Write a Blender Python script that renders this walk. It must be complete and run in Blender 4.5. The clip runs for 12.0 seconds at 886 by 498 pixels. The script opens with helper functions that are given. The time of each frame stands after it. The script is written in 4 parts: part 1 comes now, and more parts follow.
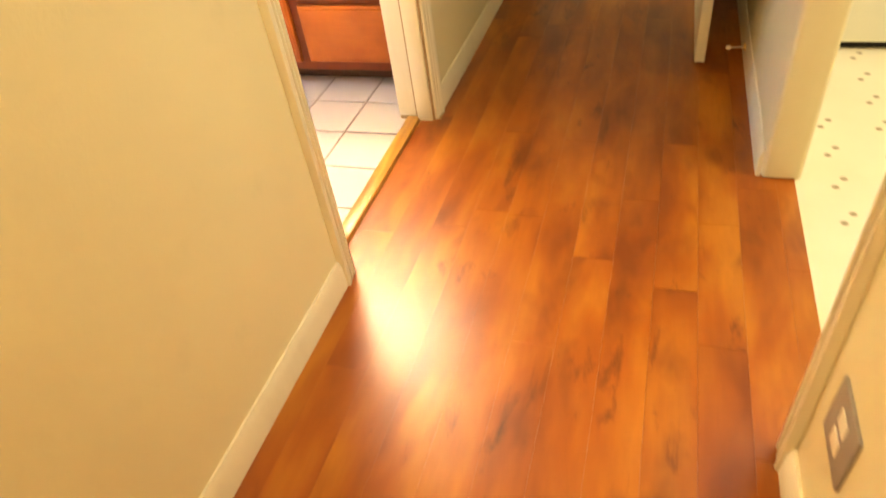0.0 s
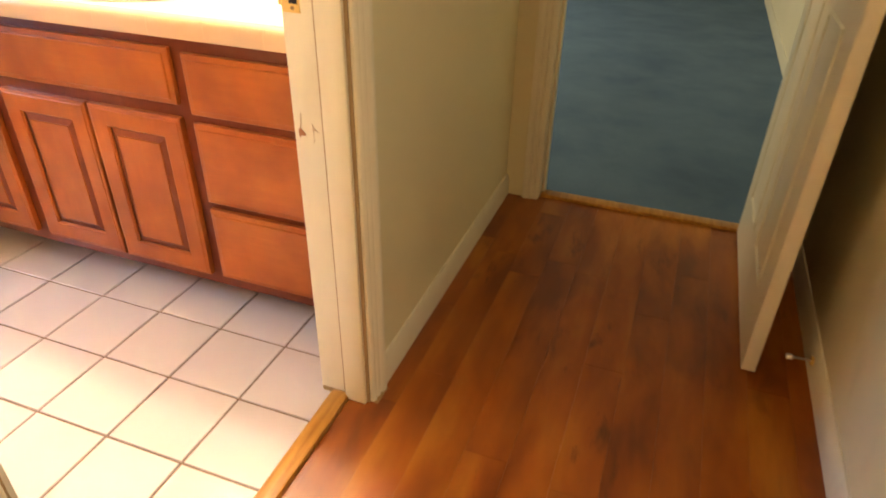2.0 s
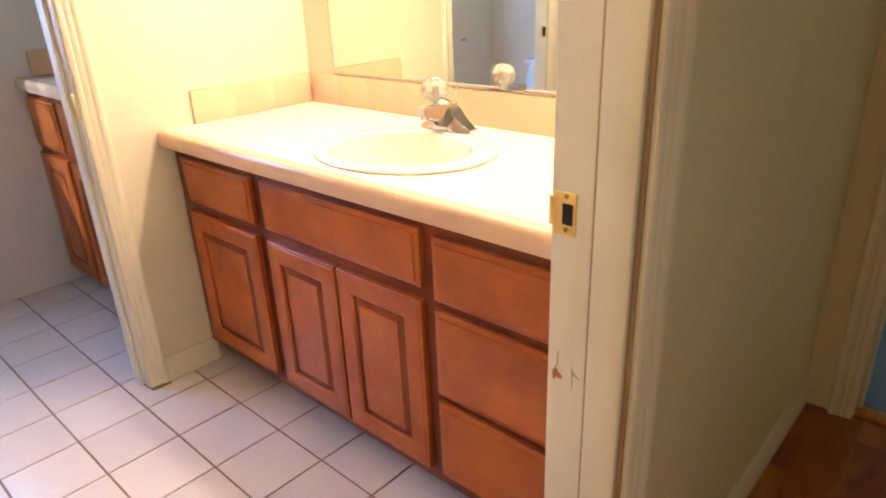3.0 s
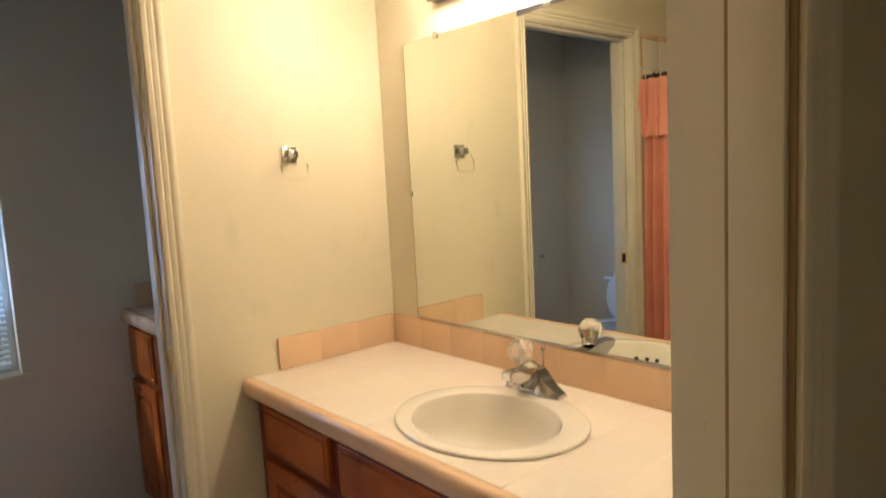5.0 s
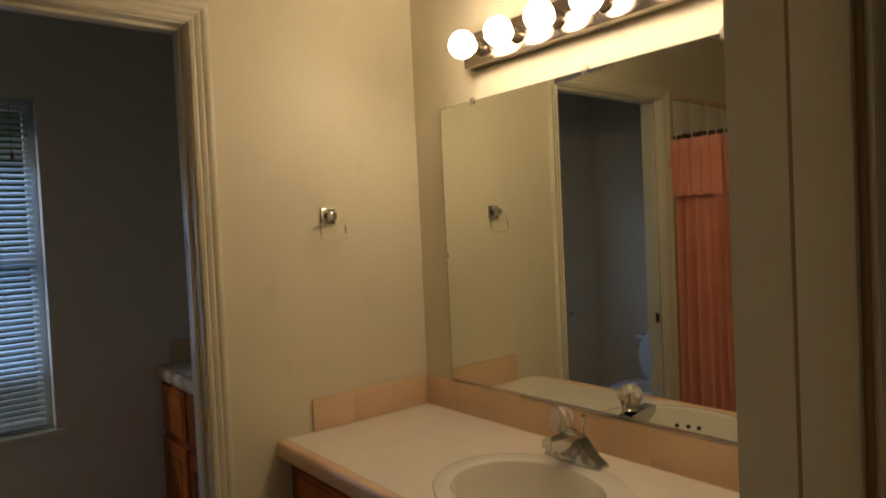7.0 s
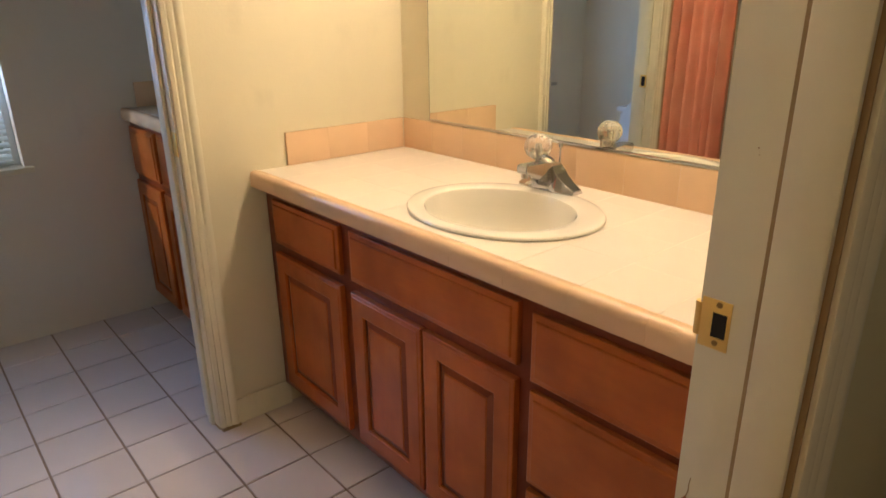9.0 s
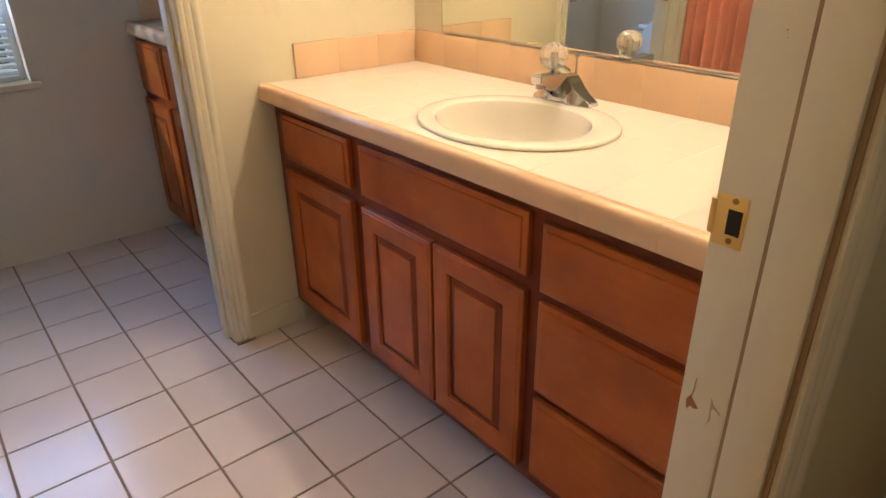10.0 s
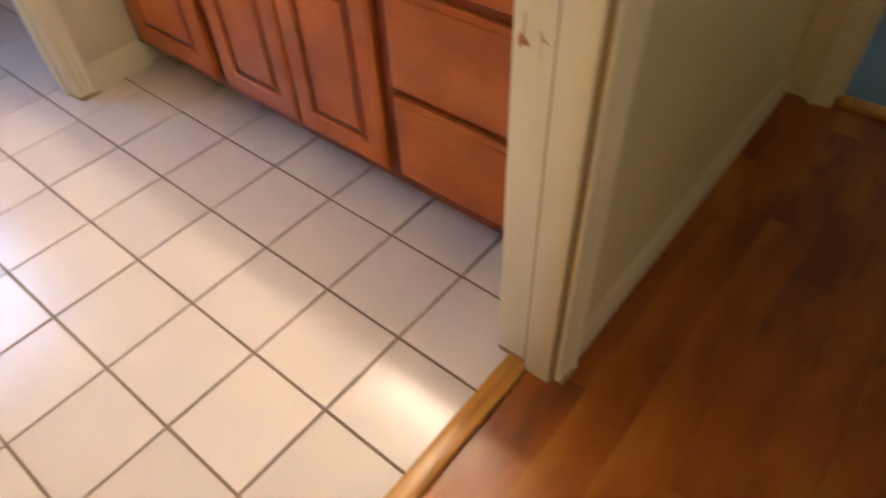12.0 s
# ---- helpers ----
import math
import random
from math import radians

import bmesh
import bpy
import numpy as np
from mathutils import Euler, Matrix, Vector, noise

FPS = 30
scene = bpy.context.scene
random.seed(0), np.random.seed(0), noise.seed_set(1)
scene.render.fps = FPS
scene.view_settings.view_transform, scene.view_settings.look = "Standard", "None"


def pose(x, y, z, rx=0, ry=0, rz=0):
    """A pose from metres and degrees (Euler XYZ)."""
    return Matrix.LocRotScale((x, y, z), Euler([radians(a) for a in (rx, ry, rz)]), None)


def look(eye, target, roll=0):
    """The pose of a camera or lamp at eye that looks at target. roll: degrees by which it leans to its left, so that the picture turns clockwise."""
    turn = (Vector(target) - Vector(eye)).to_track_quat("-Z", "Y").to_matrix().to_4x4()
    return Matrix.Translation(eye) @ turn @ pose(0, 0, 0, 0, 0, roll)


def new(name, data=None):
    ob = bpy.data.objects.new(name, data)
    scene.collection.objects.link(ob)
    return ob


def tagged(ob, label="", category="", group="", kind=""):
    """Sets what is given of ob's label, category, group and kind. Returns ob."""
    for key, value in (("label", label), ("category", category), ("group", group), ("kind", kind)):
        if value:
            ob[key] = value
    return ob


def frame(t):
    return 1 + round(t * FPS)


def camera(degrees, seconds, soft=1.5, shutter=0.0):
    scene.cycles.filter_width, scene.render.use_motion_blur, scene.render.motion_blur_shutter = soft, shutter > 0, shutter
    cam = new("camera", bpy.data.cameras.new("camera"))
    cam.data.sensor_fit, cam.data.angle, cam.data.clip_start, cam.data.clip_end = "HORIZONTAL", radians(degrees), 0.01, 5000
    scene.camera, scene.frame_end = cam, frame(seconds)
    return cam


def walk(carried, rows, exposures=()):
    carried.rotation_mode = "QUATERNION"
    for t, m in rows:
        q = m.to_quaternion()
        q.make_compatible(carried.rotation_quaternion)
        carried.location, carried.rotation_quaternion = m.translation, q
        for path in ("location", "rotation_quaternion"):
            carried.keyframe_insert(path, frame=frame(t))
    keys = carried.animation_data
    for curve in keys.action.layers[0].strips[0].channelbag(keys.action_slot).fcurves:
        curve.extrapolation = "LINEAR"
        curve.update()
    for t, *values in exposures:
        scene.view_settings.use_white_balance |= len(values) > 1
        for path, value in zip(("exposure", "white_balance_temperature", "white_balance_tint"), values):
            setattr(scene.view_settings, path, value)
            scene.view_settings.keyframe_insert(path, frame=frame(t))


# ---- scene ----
cam = camera(68.6, 12.0, shutter=0.25)
EXPOSURES = [(0, 3.33, 6950, 8), (0.5, 3.05, 6950, 8), (1, 2.75, 6900, 9), (1.5, 2.75, 6700, 12), (2, 2.72, 6550, 18), (2.5, 2.72, 6150, 20), (3, 2.0, 5600, 22), (4.8, 0.6, 5600, 15), (5, 0.5, 5700, 15), (5.5, 0.0, 5800, 14), (6, -0.65, 5900, 14), (6.5, -0.9, 6150, 13), (7, -1.02, 6150, 14), (7.2, -0.77, 6350, 13), (8.8, 0.7, 5800, 14), (9.5, 1.0, 5850, 16), (11, 1.02, 5600, 19), (12, 1.78, 5850, 14)]
PATH = [
    (0, (0.995, -1.94, 1.122), (0.428, -0.539, -0.188), -8.9),
    (0.5, (0.897, -1.682, 1.142), (0.244, -0.192, -0.022), -5.9),
    (1, (0.866, -1.432, 1.113), (0.271, 0.104, -0.021), -6.0),
    (1.5, (0.894, -1.232, 1.107), (0.41, 0.354, -0.011), -0.0),
    (2, (0.83, -1.092, 1.131), (0.255, 0.503, 0.071), 1.2),
    (2.5, (0.714, -0.937, 1.151), (-0.227, 0.595, 0.274), -1.5),
    (3, (0.614, -0.788, 1.202), (-0.646, 0.557, 0.425), -2.4),
    (3.2, (0.594, -0.739, 1.204), (-0.752, 0.539, 0.46), -2.0),
    (4.8, (0.531, -0.74, 1.334), (-0.975, 0.54, 1.027), -3.2),
    (5, (0.529, -0.732, 1.383), (-0.97, 0.573, 1.16), -3.0),
    (5.5, (0.54, -0.761, 1.421), (-0.9, 0.628, 1.432), -1.1),
    (6, (0.538, -0.758, 1.48), (-0.899, 0.627, 1.613), -1.7),
    (6.5, (0.536, -0.757, 1.528), (-0.952, 0.571, 1.674), -1.3),
    (7, (0.505, -0.762, 1.415), (-1.044, 0.502, 1.355), -2.7),
    (7.2, (0.497, -0.75, 1.378), (-1.056, 0.505, 1.263), -2.5),
    (8.8, (0.489, -0.763, 1.256), (-0.939, 0.491, 0.633), -1.2),
    (9, (0.484, -0.748, 1.236), (-0.944, 0.477, 0.557), -0.7),
    (9.5, (0.482, -0.752, 1.206), (-0.925, 0.42, 0.403), -0.6),
    (10, (0.488, -0.744, 1.194), (-0.904, 0.394, 0.318), -0.8),
    (10.5, (0.49, -0.757, 1.176), (-0.893, 0.345, 0.242), -1.0),
    (11, (0.499, -0.767, 1.142), (-0.887, 0.208, 0.08), -1.9),
    (11.5, (0.512, -0.754, 1.114), (-0.806, 0.147, -0.09), -3.0),
    (12, (0.571, -0.704, 1.07), (-0.325, 0.314, -0.4), -3.0),
]
walk(cam, [(t, look(eye, target, roll)) for t, eye, target, roll in PATH], EXPOSURES)

# ---- world, sun, lamps ----
world = bpy.data.worlds.new("world")
scene.world = world
world.use_nodes = True
wn = world.node_tree
sky = wn.nodes.new("ShaderNodeTexSky")
sky.sky_type = "NISHITA"
sky.sun_disc = False
sky.sun_elevation, sky.sun_rotation = radians(28), radians(160)
wn.links.new(sky.outputs["Color"], wn.nodes["Background"].inputs["Color"])
wn.nodes["Background"].inputs["Strength"].default_value = 0.07

BULB_POWER = 60.0


def lamp(name, kind, where, power, color, size=0.1, size_y=None, aim=None):
    data = bpy.data.lights.new(name, kind)
    data.energy, data.color = power, color
    if kind == "AREA":
        data.shape = "RECTANGLE"
        data.size, data.size_y = size, size_y or size
    elif kind == "POINT":
        data.shadow_soft_size = size
    ob = new(name, data)
    ob.matrix_world = look(where, aim) if aim else Matrix.Translation(where)
    return ob


sun = bpy.data.lights.new("sun", "SUN")
sun.energy, sun.angle, sun.color = 2.2, radians(0.6), (1.0, 0.93, 0.84)
sun_ob = new("sun", sun)
sun_ob.matrix_world = pose(0, 0, 8, 62, 0, -20)
lamp("hall_ceiling_lamp", "AREA", (0.8, -3.0, 2.36), 3.7, (1.0, 0.66, 0.33), 0.28, 0.28, (0.8, -2.99, 0))
lamp("laundry_lamp", "AREA", (2.3, -0.6, 2.36), 5.8, (1.0, 0.88, 0.68), 1.2, 1.2, (2.3, -0.59, 0))
lamp("bedroom_window_light", "AREA", (-2.58, 3.6, 1.45), 12.5, (1.0, 0.88, 0.55), 1.5, 1.2, (0.4, 3.2, 0.3))
lamp("toilet_window_light", "AREA", (-2.503, -0.81, 1.35), 11, (0.47, 0.67, 1.0), 1.0, 0.8, (0, -0.81, 1.35))


# ---- materials ----
def mat(name, base, rough=0.5, metal=0.0, **more):
    m = bpy.data.materials.new(name)
    m.use_nodes = True
    b = m.node_tree.nodes["Principled BSDF"]
    b.inputs["Base Color"].default_value = (*base, 1)
    b.inputs["Roughness"].default_value = rough
    b.inputs["Metallic"].default_value = metal
    for k, v in more.items():
        b.inputs[k.replace("_", " ")].default_value = v
    return m


class Net:
    """Short hand for wiring a material."""

    def __init__(self, m):
        self.m, self.t = m, m.node_tree
        self.b = self.t.nodes["Principled BSDF"]
        self.co = self.t.nodes.new("ShaderNodeTexCoord")

    def node(self, kind, **values):
        n = self.t.nodes.new(kind)
        for k, v in values.items():
            if k in n.inputs:
                n.inputs[k].default_value = v
        return n

    def link(self, a, b):
        self.t.links.new(a, b)

    def noise(self, scale, detail=3, stretch=None, src=None, rough=0.5, distort=0.0):
        n = self.t.nodes.new("ShaderNodeTexNoise")
        n.inputs["Scale"].default_value, n.inputs["Detail"].default_value = scale, detail
        n.inputs["Roughness"].default_value, n.inputs["Distortion"].default_value = rough, distort
        co = src or self.co.outputs["Object"]
        if stretch:
            mp = self.t.nodes.new("ShaderNodeMapping")
            mp.inputs["Scale"].default_value = stretch
            self.link(co, mp.inputs["Vector"])
            co = mp.outputs["Vector"]
        self.link(co, n.inputs["Vector"])
        return n.outputs["Fac"]

    def ramp(self, fac, *stops):
        n = self.t.nodes.new("ShaderNodeValToRGB")
        e = n.color_ramp.elements
        while len(e) < len(stops):
            e.new(0.5)
        for s, (p, c) in zip(e, stops):
            s.position = p
            s.color = (*c, 1) if isinstance(c, tuple) else (c, c, c, 1)
        self.link(fac, n.inputs["Fac"])
        return n.outputs["Color"]

    def mix(self, fac, a, b, mode="MIX"):
        n = self.t.nodes.new("ShaderNodeMix")
        n.data_type, n.blend_type = "RGBA", mode
        for sock, v in ((n.inputs["Factor"], fac), (n.inputs["A"], a), (n.inputs["B"], b)):
            if isinstance(v, (int, float)):
                sock.default_value = v
            elif isinstance(v, tuple):
                sock.default_value = (*v, 1)
            else:
                self.link(v, sock)
        # colour sockets sit behind the float ones
        for i, v in ((6, a), (7, b)):
            if isinstance(v, tuple):
                n.inputs[i].default_value = (*v, 1)
            elif not isinstance(v, (int, float)):
                self.link(v, n.inputs[i])
        return n.outputs[2]

    def bump(self, height, strength=0.2, distance=0.002):
        n = self.t.nodes.new("ShaderNodeBump")
        n.inputs["Strength"].default_value, n.inputs["Distance"].default_value = strength, distance
        self.link(height, n.inputs["Height"])
        self.link(n.outputs["Normal"], self.b.inputs["Normal"])

    def color(self, c):
        self.link(c, self.b.inputs["Base Color"])

    def rough(self, c):
        self.link(c, self.b.inputs["Roughness"])

    def random(self):
        return self.t.nodes.new("ShaderNodeObjectInfo").outputs["Random"]

    def shifted(self, amount=37.0):
        """Object coordinates moved by the object's own random number."""
        add = self.t.nodes.new("ShaderNodeVectorMath")
        mul = self.t.nodes.new("ShaderNodeMath")
        mul.operation = "MULTIPLY"
        mul.inputs[1].default_value = amount
        self.link(self.random(), mul.inputs[0])
        comb = self.t.nodes.new("ShaderNodeCombineXYZ")
        for i in range(3):
            self.link(mul.outputs[0], comb.inputs[i])
        self.link(self.co.outputs["Object"], add.inputs[0])
        self.link(comb.outputs[0], add.inputs[1])
        return add.outputs[0]


def wall_paint(name, base, scuffs=0.5):
    m = mat(name, base, 0.5)
    n = Net(m)
    blotch = n.noise(1.7, 4)
    dirt = n.noise(9, 5, stretch=(1, 1, 0.6))
    dark = tuple(c * 0.86 for c in base)
    c = n.mix(n.ramp(blotch, (0.3, 0.0), (0.75, 0.5)), base, dark)
    c2 = n.mix(n.ramp(dirt, (0.62, 0.0), (0.78, scuffs)), c, tuple(c * 0.7 for c in base))
    n.color(c2)
    n.bump(n.noise(130, 3), 0.25, 0.0015)
    return m


WALL = wall_paint("wall_paint", (0.69, 0.635, 0.46), 0.3)
HALL_WALL = wall_paint("hall_wall_paint", (0.71, 0.65, 0.42), 0.3)
COOL_WALL = wall_paint("toilet_room_paint", (0.69, 0.645, 0.56), 0.2)
CEIL = wall_paint("ceiling_paint", (0.70, 0.67, 0.59), 0.0)


def trim_paint():
    base = (0.72, 0.68, 0.525)
    m = mat("trim_paint", base, 0.3)
    n = Net(m)
    grime = n.noise(14, 6, stretch=(1, 1, 0.35))
    c = n.mix(n.ramp(grime, (0.5, 0.0), (0.8, 0.3)), base, (0.50, 0.43, 0.28))
    chips = n.noise(31, 4, rough=0.7)
    c = n.mix(n.ramp(chips, (0.745, 0.0), (0.76, 1.0)), c, (0.33, 0.22, 0.12))
    n.color(c)
    n.bump(n.noise(40, 4, stretch=(1, 1, 0.15)), 0.16, 0.001)
    return m


TRIM = trim_paint()


def maple(name, base, dark, horizontal=False):
    m = mat(name, base, 0.34, Specular_IOR_Level=0.35)
    n = Net(m)
    st = (1.2, 14, 14) if horizontal else (14, 14, 1.2)
    src = n.shifted()
    grain = n.noise(5, 6, stretch=st, src=src, rough=0.6)
    blot = n.noise(7, 3, src=src)
    c = n.mix(n.ramp(grain, (0.3, 0.0), (0.8, 0.34)), base, dark)
    c = n.mix(n.ramp(blot, (0.35, 0.0), (0.68, 0.75)), c, tuple(x * q for x, q in zip(base, (0.60, 0.48, 0.45))))
    n.color(c)
    n.rough(n.ramp(blot, (0.3, 0.28), (0.8, 0.42)))
    n.bump(grain, 0.1, 0.0008)
    return m


MAPLE = maple("maple_vertical", (0.47, 0.128, 0.017), (0.28, 0.062, 0.009))
MAPLE_H = maple("maple_horizontal", (0.47, 0.131, 0.018), (0.30, 0.067, 0.010), True)
# Darker copy of the maple, with shade and glaze painted into the colour.
MAPLE_SHADED = maple("maple_frame_shaded", (0.22, 0.044, 0.010), (0.14, 0.026, 0.007))
# Bevel maple: glaze tone plus the slope's shade, both put into the colour.
MAPLE_BEVEL_SHADE = maple("maple_glazed_shaded_bevel", (0.25, 0.055, 0.010), (0.17, 0.034, 0.008))
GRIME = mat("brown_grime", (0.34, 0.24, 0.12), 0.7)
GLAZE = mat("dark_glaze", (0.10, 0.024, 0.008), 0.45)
# Near-black brown: the shade under the cabinet is put into this colour.
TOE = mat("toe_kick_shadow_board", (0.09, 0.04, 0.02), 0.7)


def laminate():
    m = mat("laminate_planks", (0.3, 0.1, 0.02), 0.24)
    n = Net(m)
    where = n.t.nodes.new("ShaderNodeObjectInfo").outputs["Location"]
    add = n.t.nodes.new("ShaderNodeVectorMath")
    n.link(n.shifted(0.14), add.inputs[0])
    n.link(where, add.inputs[1])
    src = add.outputs[0]
    fine = n.noise(9, 7, stretch=(9, 1.1, 1), src=src, rough=0.65)
    broad = n.noise(2.7, 3, stretch=(2.6, 0.8, 1), src=src, distort=0.25)
    knots = n.noise(4.6, 3, stretch=(1.9, 0.8, 1), src=src, rough=0.55, distort=0.35)
    col = n.ramp(broad, (0.31, (0.18, 0.038, 0.005)), (0.50, (0.33, 0.087, 0.008)), (0.70, (0.46, 0.170, 0.018)))
    col = n.mix(n.ramp(fine, (0.35, 0.0), (0.85, 0.26)), col, (0.17, 0.045, 0.007))
    col = n.mix(n.ramp(knots, (0.56, 0.0), (0.70, 0.55)), col, (0.13, 0.030, 0.006))
    scars = n.noise(5.2, 5, stretch=(2.6, 0.75, 1), src=src, rough=0.62, distort=0.35)
    col = n.mix(n.ramp(scars, (0.60, 0.0), (0.72, 0.8)), col, (0.075, 0.017, 0.006))
    tone = n.ramp(n.random(), (0.0, 0.92), (1.0, 1.0))
    col = n.mix(1.0, col, tone, "MULTIPLY")
    n.color(col)
    n.rough(n.ramp(fine, (0.3, 0.29), (0.8, 0.37)))
    n.bump(fine, 0.12, 0.0006)
    return m


PLANK = laminate()


def oak_strip():
    m = mat("oak_threshold", (0.42, 0.19, 0.05), 0.3)
    n = Net(m)
    g = n.noise(8, 6, stretch=(8, 0.8, 8))
    n.color(n.ramp(g, (0.3, (0.30, 0.12, 0.018)), (0.7, (0.52, 0.27, 0.05))))
    n.bump(g, 0.2, 0.001)
    return m


OAK = oak_strip()


def ceramic(name, base, spread=0.06, rough=0.16, mottle=0.1):
    m = mat(name, base, rough)
    n = Net(m)
    src = n.shifted()
    cl = n.noise(6, 4, src=src)
    c = n.mix(n.ramp(cl, (0.35, 0.0), (0.8, 1.0)), base, tuple(x * (1 - mottle) for x in base))
    tone = n.ramp(n.random(), (0.0, 1 - spread), (1.0, 1.0))
    n.color(n.mix(1.0, c, tone, "MULTIPLY"))
    n.rough(n.ramp(n.noise(11, 3, src=src), (0.3, rough), (0.8, rough + 0.05)))
    n.bump(n.noise(9, 2, src=src), 0.06, 0.002)
    return m


TILE = ceramic("floor_tile_glaze", (0.68, 0.62, 0.61), 0.09, 0.19, 0.035)
PEACH = ceramic("peach_tile_glaze", (0.76, 0.53, 0.33), 0.04, 0.12)
CREAM = ceramic("cream_tile_glaze", (0.79, 0.73, 0.63), 0.01, 0.13, 0.04)


def grout(name, base):
    m = mat(name, base, 0.85)
    n = Net(m)
    n.color(n.ramp(n.noise(23, 5), (0.3, tuple(x * 0.8 for x in base)), (0.75, base)))
    n.bump(n.noise(300, 2), 0.3, 0.001)
    return m


GROUT = grout("brown_grout", (0.27, 0.19, 0.13))
GROUT_L = grout("light_grout", (0.86, 0.76, 0.63))
PORCELAIN = mat("porcelain", (0.76, 0.73, 0.64), 0.08, Coat_Weight=0.4)
TOILET_WHITE = mat("toilet_porcelain", (0.68, 0.72, 0.80), 0.1)
CHROME = mat("chrome", (0.56, 0.56, 0.57), 0.07, 1.0)
BRONZE = mat("bronze_mirror_metal", (0.38, 0.33, 0.28), 0.17, 1.0)
BRASS = mat("worn_brass", (0.80, 0.58, 0.20), 0.36, 0.85)
OLD_BRASS = mat("tarnished_brass", (0.33, 0.22, 0.09), 0.45, 0.8)
PLATE = mat("dull_grey_metal", (0.33, 0.31, 0.28), 0.5, 0.4)
STEEL = mat("brushed_steel", (0.45, 0.43, 0.41), 0.38, 1.0)
DARK = mat("dark_hole", (0.012, 0.01, 0.008), 0.8)
ACRYLIC = mat("clear_acrylic", (0.97, 0.94, 0.9), 0.06, Transmission_Weight=0.8, IOR=1.3)
CLEAR = mat("clear_plastic", (0.98, 0.97, 0.95), 0.05, Transmission_Weight=1.0, IOR=1.16)
MIRROR = mat("mirror_silver", (0.80, 0.83, 0.76), 0.012, 1.0)
MIRROR_EDGE = mat("mirror_edge", (0.10, 0.12, 0.10), 0.2)
RUBBER = mat("white_rubber", (0.75, 0.72, 0.66), 0.6)
WHITE_METAL = mat("white_enamel", (0.75, 0.74, 0.62), 0.3)
TORN = mat("torn_paint_edge", (0.47, 0.38, 0.25), 0.7)
BAREWOOD = mat("bare_wood_chip", (0.36, 0.15, 0.06), 0.7)
BLIND = mat("blind_slat", (0.52, 0.62, 0.66), 0.4)
VINYL = mat("window_vinyl", (0.60, 0.64, 0.66), 0.4)
GLASS = mat("window_glass", (1, 1, 1), 0.0, Transmission_Weight=1.0, IOR=1.02)


def bulb_material():
    m = mat("glowing_frosted_globe", (1, 0.9, 0.7), 0.3)
    b = m.node_tree.nodes["Principled BSDF"]
    b.inputs["Emission Color"].default_value = (1.0, 0.75, 0.485, 1)
    b.inputs["Emission Strength"].default_value = BULB_POWER
    return m


BULB = bulb_material()


def carpet():
    m = mat("blue_carpet", (0.045, 0.085, 0.14), 0.95)
    n = Net(m)
    pile = n.noise(160, 4)
    wear = n.noise(2.4, 5, rough=0.6, distort=0.2)
    c = n.ramp(wear, (0.3, (0.055, 0.115, 0.22)), (0.7, (0.11, 0.20, 0.32)))
    c = n.mix(n.ramp(pile, (0.35, 0.0), (0.7, 0.4)), c, (0.05, 0.09, 0.15))
    n.color(c)
    n.bump(pile, 0.8, 0.006)
    return m


CARPET = carpet()


def lino():
    m = mat("cream_vinyl_floor", (0.74, 0.68, 0.5), 0.35)
    n = Net(m)
    sep = n.t.nodes.new("ShaderNodeVectorMath")
    sep.operation = "MODULO"
    sep.inputs[1].default_value = (0.152, 0.152, 10)
    mp = n.t.nodes.new("ShaderNodeMapping")
    mp.inputs["Location"].default_value = (20, 20, 0)
    n.link(n.co.outputs["Object"], mp.inputs["Vector"])
    n.link(mp.outputs["Vector"], sep.inputs[0])
    marks = None
    for c in ((0.05, 0.05, 0), (0.075, 0.09, 0)):
        d = n.t.nodes.new("ShaderNodeVectorMath")
        d.operation = "DISTANCE"
        d.inputs[1].default_value = c
        n.link(sep.outputs[0], d.inputs[0])
        r = n.ramp(d.outputs["Value"], (0.007, 1.0), (0.011, 0.0))
        marks = r if marks is None else n.mix(1.0, marks, r, "ADD")
    blot = n.noise(2.5, 4)
    base = n.ramp(blot, (0.3, (0.68, 0.62, 0.44)), (0.7, (0.77, 0.72, 0.54)))
    n.color(n.mix(marks, base, (0.27, 0.20, 0.10)))
    return m


LINO = lino()


def cloth():
    m = mat("coral_curtain_cloth", (0.78, 0.34, 0.23), 0.75)
    n = Net(m)
    n.color(n.ramp(n.noise(5, 4), (0.3, (0.74, 0.29, 0.19)), (0.7, (0.85, 0.40, 0.28))))
    n.bump(n.noise(500, 2), 0.3, 0.0006)
    m.node_tree.nodes["Principled BSDF"].inputs["Transmission Weight"].default_value = 0.0
    return m


CLOTH = cloth()


def hedge():
    m = mat("far_foliage", (0.06, 0.12, 0.05), 0.9)
    n = Net(m)
    n.color(n.ramp(n.noise(5, 8, rough=0.7), (0.35, (0.02, 0.05, 0.018)), (0.6, (0.08, 0.17, 0.05)), (0.8, (0.30, 0.42, 0.30))))
    return m


HEDGE = hedge()
SOIL = mat("outside_ground", (0.12, 0.11, 0.08), 0.9)


# ---- mesh helpers ----
def box(bm, x0, x1, y0, y1, z0, z1, bev=0.0, seg=2):
    vs = [bm.verts.new((x, y, z)) for z in (z0, z1) for y in (y0, y1) for x in (x0, x1)]
    fs = [bm.faces.new([vs[i] for i in q]) for q in ((0, 2, 3, 1), (4, 5, 7, 6), (0, 1, 5, 4), (2, 6, 7, 3), (0, 4, 6, 2), (1, 3, 7, 5))]
    if bev:
        edges = list({e for f in fs for e in f.edges})
        bmesh.ops.bevel(bm, geom=edges, offset=bev, segments=seg, affect="EDGES", profile=0.5)
    return fs


